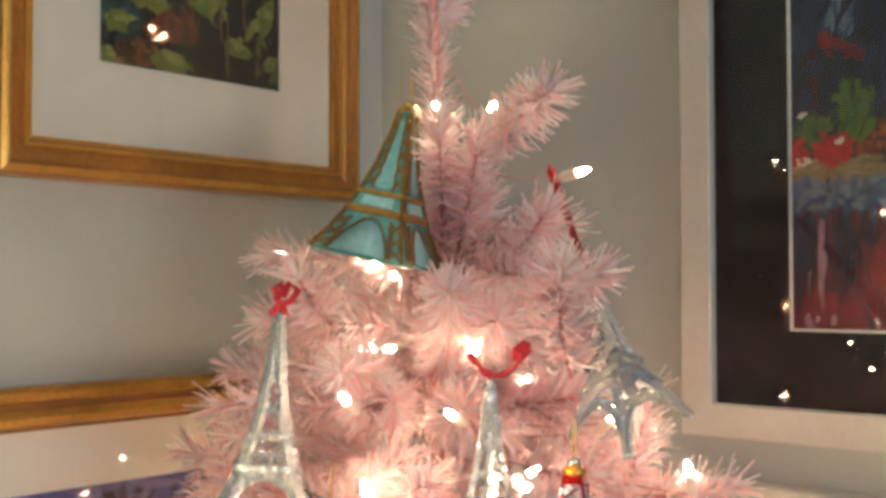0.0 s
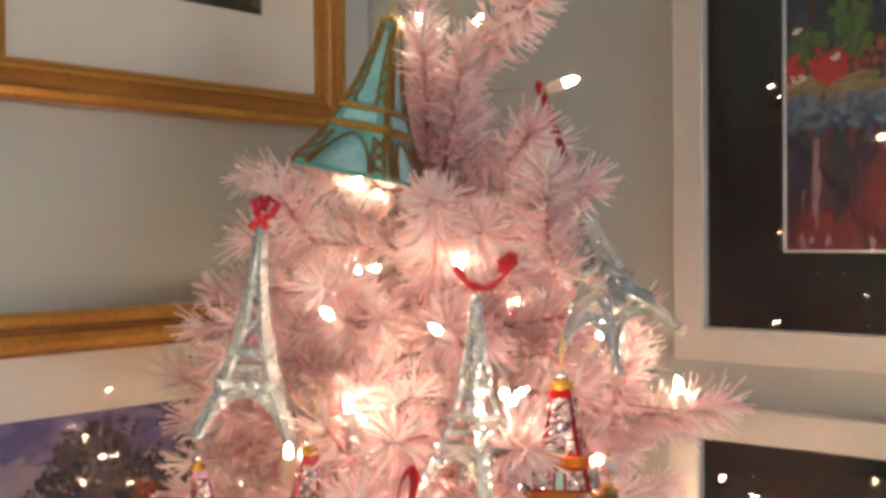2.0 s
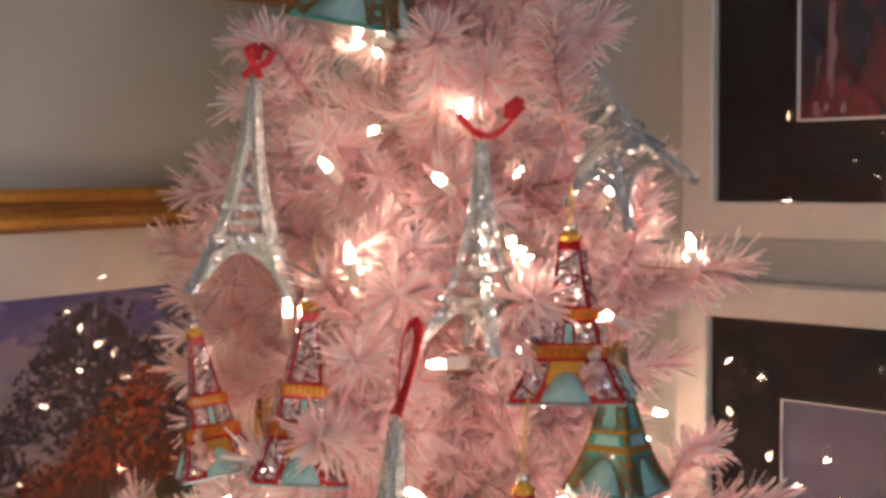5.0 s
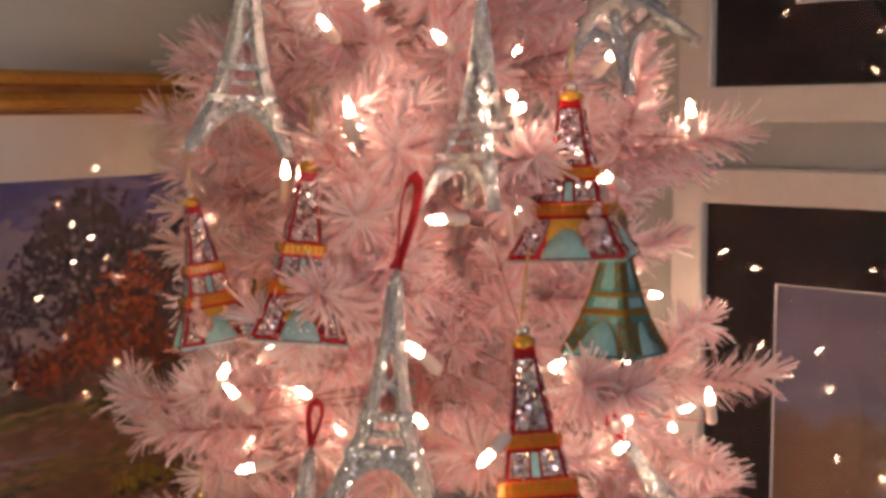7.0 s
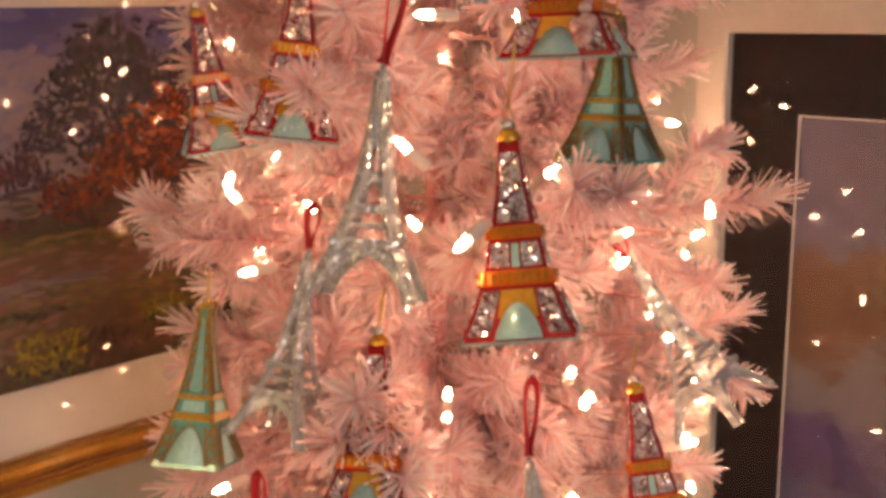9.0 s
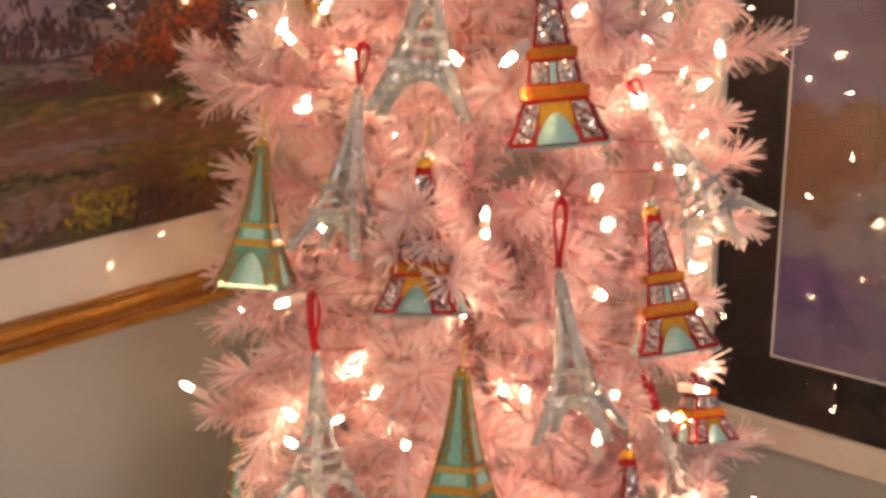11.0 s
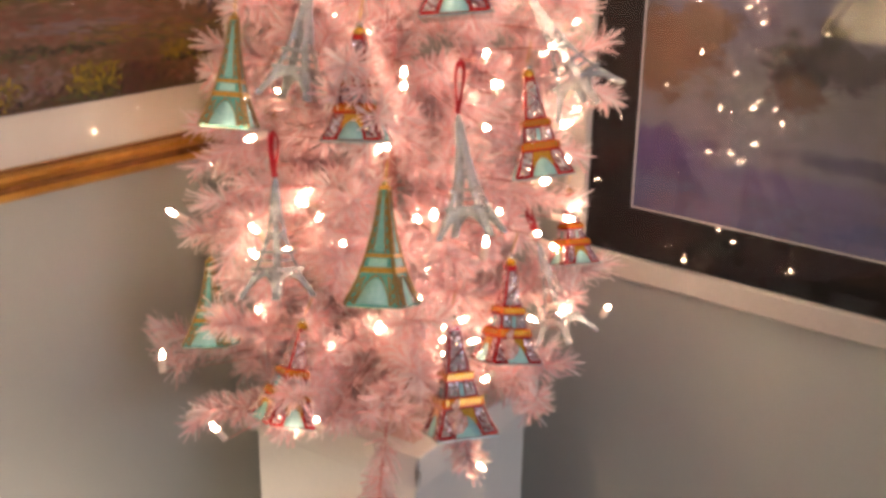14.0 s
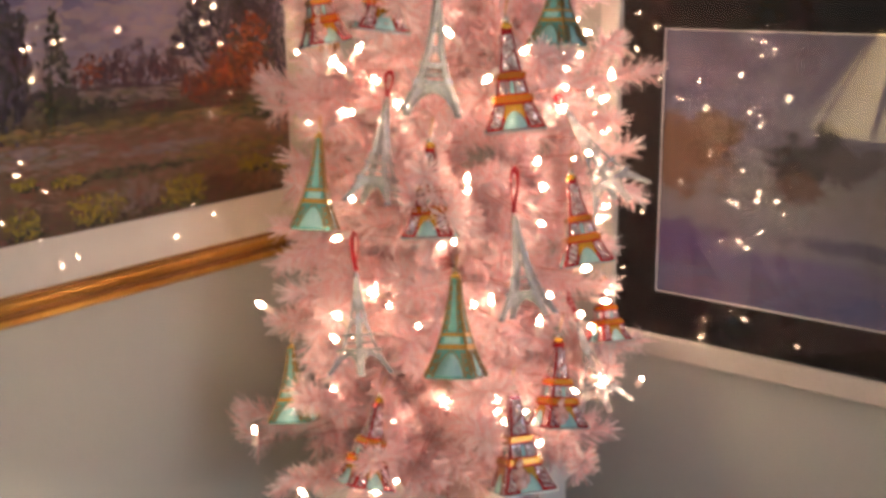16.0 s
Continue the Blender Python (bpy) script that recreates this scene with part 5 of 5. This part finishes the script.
# sprigs that stand out from the crown
for tip in ((-0.398, 0.590, 1.715), (-0.376, 0.552, 1.606), (-0.386, 0.487, 1.588), (-0.655, 0.487, 1.478), (-0.346, 0.690, 1.482), (-0.338, 0.722, 1.318),
            (-0.398, 0.802, 1.190), (-0.680, 0.490, 1.115), (-0.440, 0.430, 1.385), (-0.650, 0.452, 1.300), (-0.690, 0.418, 0.880)):
    add_branch(max(0.81, tip[2] - rng.uniform(0.03, 0.09)), tip)
for tip in ((-0.600, 0.405, 0.828), (-0.350, 0.760, 0.950), (-0.350, 0.690, 0.862), (-0.440, 0.449, 1.420), (-0.390, 0.495, 1.322), (-0.422, 0.450, 1.205), (-0.470, 0.412, 0.905), (-0.385, 0.428, 0.945)):
    add_branch(max(0.81, tip[2] - rng.uniform(0.03, 0.09)), tip)
# short tufts that stand before the ornaments
for tip in ((-0.417, 0.441, 1.223), (-0.408, 0.446, 1.184), (-0.375, 0.505, 1.460), (-0.417, 0.470, 1.465), (-0.462, 0.454, 1.386), (-0.402, 0.512, 1.582),
            (-0.590, 0.462, 1.311), (-0.600, 0.445, 1.287), (-0.340, 0.554, 1.322), (-0.510, 0.489, 1.542), (-0.640, 0.436, 1.032)):
    out = Vector((tip[0] - AX, tip[1] - AY, 0)).normalized()
    add_branch(Vector(tip) - out * 0.075 - Vector((0, 0, 0.012)), tip)
# the rest of the crown, layer by layer
z = 0.835
while z < 1.60:
    r = reach(z)
    count = max(4, int(2 + r * 50))
    for i in range(count):
        a = 2 * math.pi * (i + rng.uniform(0, 0.8)) / count
        ln = r * rng.uniform(0.82, 1.10)
        zz = z + rng.uniform(-0.02, 0.02)
        dirv = Vector((math.cos(a), math.sin(a), 0))
        rise = rng.uniform(0.05, 0.35)
        while ln > 0.05:
            tip = Vector((AX, AY, zz)) + dirv * ln + Vector((0, 0, rise * ln))
            if blocked(tip, zz) > 0.044 and blocked(Vector((AX, AY, zz)).lerp(tip, 0.75), zz) > 0.034 and tip.x > WEST + 0.05 and tip.y < NORTH - 0.05:
                break
            ln -= 0.015
        add_branch(max(zz, 0.80), tip)
    z += 0.055 if z < 1.5 else 0.045
# the leader and the forks round it
leader = bmesh.new()
needles(leader, [(0, 0, 1.56), (0.003, 0, 1.70), (-0.004, 0.002, 1.80), (0, 0, POLE_TOP), (0.002, 0, POLE_TOP + 0.012)], 1700, 0.0210, 0.0)
lead = part("leader_needles", leader, NEEDLE, tree)
lead.data.materials.append(NEEDLEPALE)
lead.data.materials.append(FOIL)
for root, tip in ((1.58, (-0.478, 0.578, 1.705)), (1.57, (-0.455, 0.590, 1.690)), (1.56, (-0.442, 0.610, 1.655)), (1.58, (-0.590, 0.730, 1.680)),
                  ((-0.380, 0.560, 1.545), (-0.360, 0.528, 1.612)), ((-0.400, 0.575, 1.56), (-0.370, 0.536, 1.604)), (1.80, (-0.63, 0.73, 1.87)), ((-0.530, 0.505, 1.575), (-0.524, 0.470, 1.606)), ((-0.40, 0.55, 0.885), (-0.326, 0.503, 0.852)), ((-0.60, 0.53, 0.90), (-0.59, 0.431, 0.956)), ((-0.60, 0.53, 0.93), (-0.601, 0.446, 0.981))):
    add_branch(root, tip)

# ---- light string ----
lights = thing("light_string", Matrix.Identity(4), "string of small warm white bulbs wound round the tree", "string lights")
bulb_mesh = mesh_of("bulb", lathe([(0.0017, 0.0), (0.0021, 0.002), (0.0022, 0.005), (0.0019, 0.0078), (0.0012, 0.0100), (0.0004, 0.0115)], 10), BULB, True)
socket_mesh = mesh_of("socket", lathe([(0.0030, -0.012), (0.0036, -0.010), (0.0036, 0.0), (0.0030, 0.002)], 8), SOCKET, True)
BULBS = []


def bulb(x, y, z):
    out = Vector((x - AX, y - AY, 0)).normalized()
    d = (out * rng.uniform(0.2, 1) + Vector((rng.uniform(-0.8, 0.8), rng.uniform(-0.8, 0.8), rng.uniform(-0.3, 0.9)))).normalized()
    b = part("bulb", bulb_mesh, None, lights)
    b.matrix_local = Matrix.Translation((x, y, z)) @ Vector((0, 0, 1)).rotation_difference(d).to_matrix().to_4x4()
    part("socket", socket_mesh, None, b)
    BULBS.append((Vector((x, y, z)), d))


for p in ((-0.508, 0.590, 1.722), (-0.402, 0.598, 1.672), (-0.540, 0.575, 1.556), (-0.483, 0.474, 1.530), (-0.429, 0.509, 1.522), (-0.432, 0.532, 1.558), (-0.389, 0.615, 1.513), (-0.365, 0.668, 1.468), (-0.545, 0.580, 1.607),
          (-0.459, 0.466, 1.474), (-0.405, 0.482, 1.427), (-0.410, 0.551, 1.422), (-0.388, 0.520, 1.484), (-0.363, 0.578, 1.444), (-0.348, 0.645, 1.478), (-0.407, 0.464, 1.356), (-0.391, 0.558, 1.334), (-0.566, 0.497, 1.333),
          (-0.575, 0.465, 1.320), (-0.540, 0.449, 1.316), (-0.533, 0.455, 1.274), (-0.439, 0.501, 1.305), (-0.346, 0.443, 1.322), (-0.336, 0.652, 1.302), (-0.424, 0.674, 1.264), (-0.419, 0.502, 1.194), (-0.394, 0.608, 1.186)):
    bulb(*p)
for p in ((-0.429, 0.490, 1.140), (-0.527, 0.422, 1.145), (-0.652, 0.423, 1.044), (-0.542, 0.434, 1.047), (-0.438, 0.442, 1.058), (-0.422, 0.550, 1.057), (-0.328, 0.503, 1.172), (-0.379, 0.711, 1.132), (-0.610, 0.490, 0.932), (-0.625, 0.451, 0.933),
          (-0.499, 0.480, 0.918), (-0.405, 0.690, 0.919), (-0.333, 0.513, 0.842), (-0.489, 0.438, 0.858), (-0.391, 0.530, 0.935), (-0.557, 0.384, 0.850), (-0.403, 0.725, 0.992), (-0.565, 0.452, 1.012), (-0.357, 0.568, 1.075), (-0.420, 0.526, 0.985),
          (-0.324, 0.717, 0.939), (-0.623, 0.372, 0.910), (-0.607, 0.519, 1.266), (-0.426, 0.510, 1.202), (-0.380, 0.586, 1.187), (-0.440, 0.408, 0.889), (-0.393, 0.635, 1.266), (-0.507, 0.462, 1.445), (-0.445, 0.452, 1.480), (-0.381, 0.507, 1.492)):
    bulb(*p)
# bulbs deeper in and on the far side
for i in range(34):
    zz = 0.88 + 0.75 * (i + 0.5) / 34
    a = 2.4 * i + 0.6
    r = reach(zz) * (0.35 + 0.3 * ((i * 7) % 5) / 4)
    bulb(AX + r * math.cos(a), AY + r * math.sin(a), zz)
# bulbs that face the two picture walls
for p in ((-0.452, 0.782, 1.343), (-0.468, 0.793, 1.310), (-0.493, 0.808, 1.278), (-0.488, 0.813, 1.176), (-0.470, 0.808, 1.106), (-0.466, 0.813, 1.012), (-0.425, 0.769, 1.247), (-0.406, 0.745, 1.266), (-0.397, 0.735, 1.229), (-0.372, 0.607, 1.294), (-0.374, 0.615, 1.315), (-0.359, 0.542, 1.224), (-0.369, 0.660, 1.218), (-0.388, 0.727, 1.164), (-0.366, 0.677, 1.139), (-0.414, 0.767, 1.133), (-0.374, 0.704, 1.099), (-0.359, 0.637, 1.089), (-0.352, 0.540, 1.049), (-0.376, 0.718, 1.045), (-0.362, 0.684, 1.041), (-0.356, 0.629, 1.039)):
    bulb(*p)
for p in ((-0.365, 0.689, 0.940), (-0.369, 0.573, 0.900), (-0.389, 0.732, 0.900), (-0.501, 0.635, 1.727), (-0.399, 0.646, 1.521), (-0.436, 0.740, 1.499), (-0.468, 0.790, 1.360), (-0.442, 0.779, 1.268), (-0.489, 0.800, 1.330), (-0.729, 0.609, 1.370), (-0.730, 0.595, 1.349), (-0.719, 0.560, 1.319), (-0.731, 0.582, 1.279), (-0.742, 0.625, 1.255), (-0.740, 0.596, 1.223), (-0.741, 0.581, 1.088), (-0.720, 0.531, 1.062), (-0.723, 0.627, 1.436), (-0.720, 0.585, 1.404)):
    bulb(*p)
# invented bulbs buried in the near side to brighten the lower and middle tree
for i in range(20):
    zz = 0.87 + 0.50 * ((i * 0.618) % 1.0) * (1.0 if i % 2 else 0.4)
    a = radians(-112 + 126 * ((i * 0.381) % 1.0))
    r = reach(zz) * (0.45 + 0.2 * ((i * 0.29) % 1.0))
    bulb(AX + r * math.cos(a), AY + r * math.sin(a), zz)
# added out-of-view cluster, standing in for a larger source mirrored in the leaf study
for p in ((-0.630, 0.730, 1.872), (-0.622, 0.726, 1.880), (-0.636, 0.734, 1.866), (-0.626, 0.722, 1.868)):
    bulb(*p)
# the cord runs from bulb to bulb, bottom to top, winding round the pole
cord = bmesh.new()
order = sorted(BULBS, key=lambda b: b[0].z)
left = list(order)
at = left.pop(0)
run = []
while left:
    near = min(left[:9], key=lambda b: (b[0] - at[0]).length)
    left.remove(near)
    p, q = at[0] - at[1] * 0.012, near[0] - near[1] * 0.012
    mid = (p + q) / 2
    mid = mid + (Vector((AX, AY, mid.z)) - mid) * 1.5 - Vector((0, 0, 0.012))
    run += [p * (1 - f) ** 2 + mid * 2 * f * (1 - f) + q * f * f for f in [i / 7 for i in range(7)]]
    at = near
tube(cord, run, 0.0005, 4)
part("cord", cord, CORD, lights, "pale thin cord")

# ---- table lamp beside the camera's way, seen in the picture glass ----
table = thing("side_table", Matrix.Translation((LAMP_X, LAMP_Y, 0)), "small dark wooden side table under the lamp", "table")
part("tabletop", boxed(-0.24, 0.24, -0.24, 0.24, 0.60, 0.625, bevel=0.006), DARKWOOD, table)
for x in (-0.20, 0.20):
    for y in (-0.20, 0.20):
        part("leg", boxed(x - 0.02, x + 0.02, y - 0.02, y + 0.02, 0, 0.60, bevel=0.004), DARKWOOD, table)
tl = thing("table_lamp", Matrix.Translation((LAMP_X, LAMP_Y, 0.625)), "lit table lamp with a tapered cream shade", "lamp")
hz = LAMP_Z - 0.625
part("base", lathe([(0.075, 0.0), (0.078, 0.012), (0.05, 0.03), (0.025, 0.05), (0.04, 0.12), (0.055, 0.20), (0.04, 0.30), (0.018, 0.37), (0.012, 0.40), (0.010, hz + 0.06)], 28), BRASS, tl, "turned brass base", True)
sh = bmesh.new()
n = 40
rows = [[sh.verts.new((r * math.cos(2 * math.pi * i / n), r * math.sin(2 * math.pi * i / n), zz)) for i in range(n)] for r, zz in ((0.190, hz), (0.148, hz + 0.075), (0.105, hz + 0.15), (0.072, hz + 0.208))]
for a, b in zip(rows, rows[1:]):
    for i in range(n):
        sh.faces.new((a[i], a[(i + 1) % n], b[(i + 1) % n], b[i]))
part("shade", sh, SHADE, tl, "tapered cream linen shade", True)
# ribs drawn thick and dark so that they include their soft shadow
for i in range(8):
    a = 2 * math.pi * i / 8
    rb = bmesh.new()
    tube(rb, [(0.191 * math.cos(a), 0.191 * math.sin(a), hz), (0.073 * math.cos(a), 0.073 * math.sin(a), hz + 0.208)], 0.007, 6)
    part("rib", rb, DARKWOOD, tl, "dark shade seam thickened to hold its soft shadow")
part("finial", lathe([(0.004, hz + 0.05), (0.004, hz + 0.215), (0.012, hz + 0.222), (0.014, hz + 0.232), (0.004, hz + 0.245)], 12), BRASS, tl, "", True)
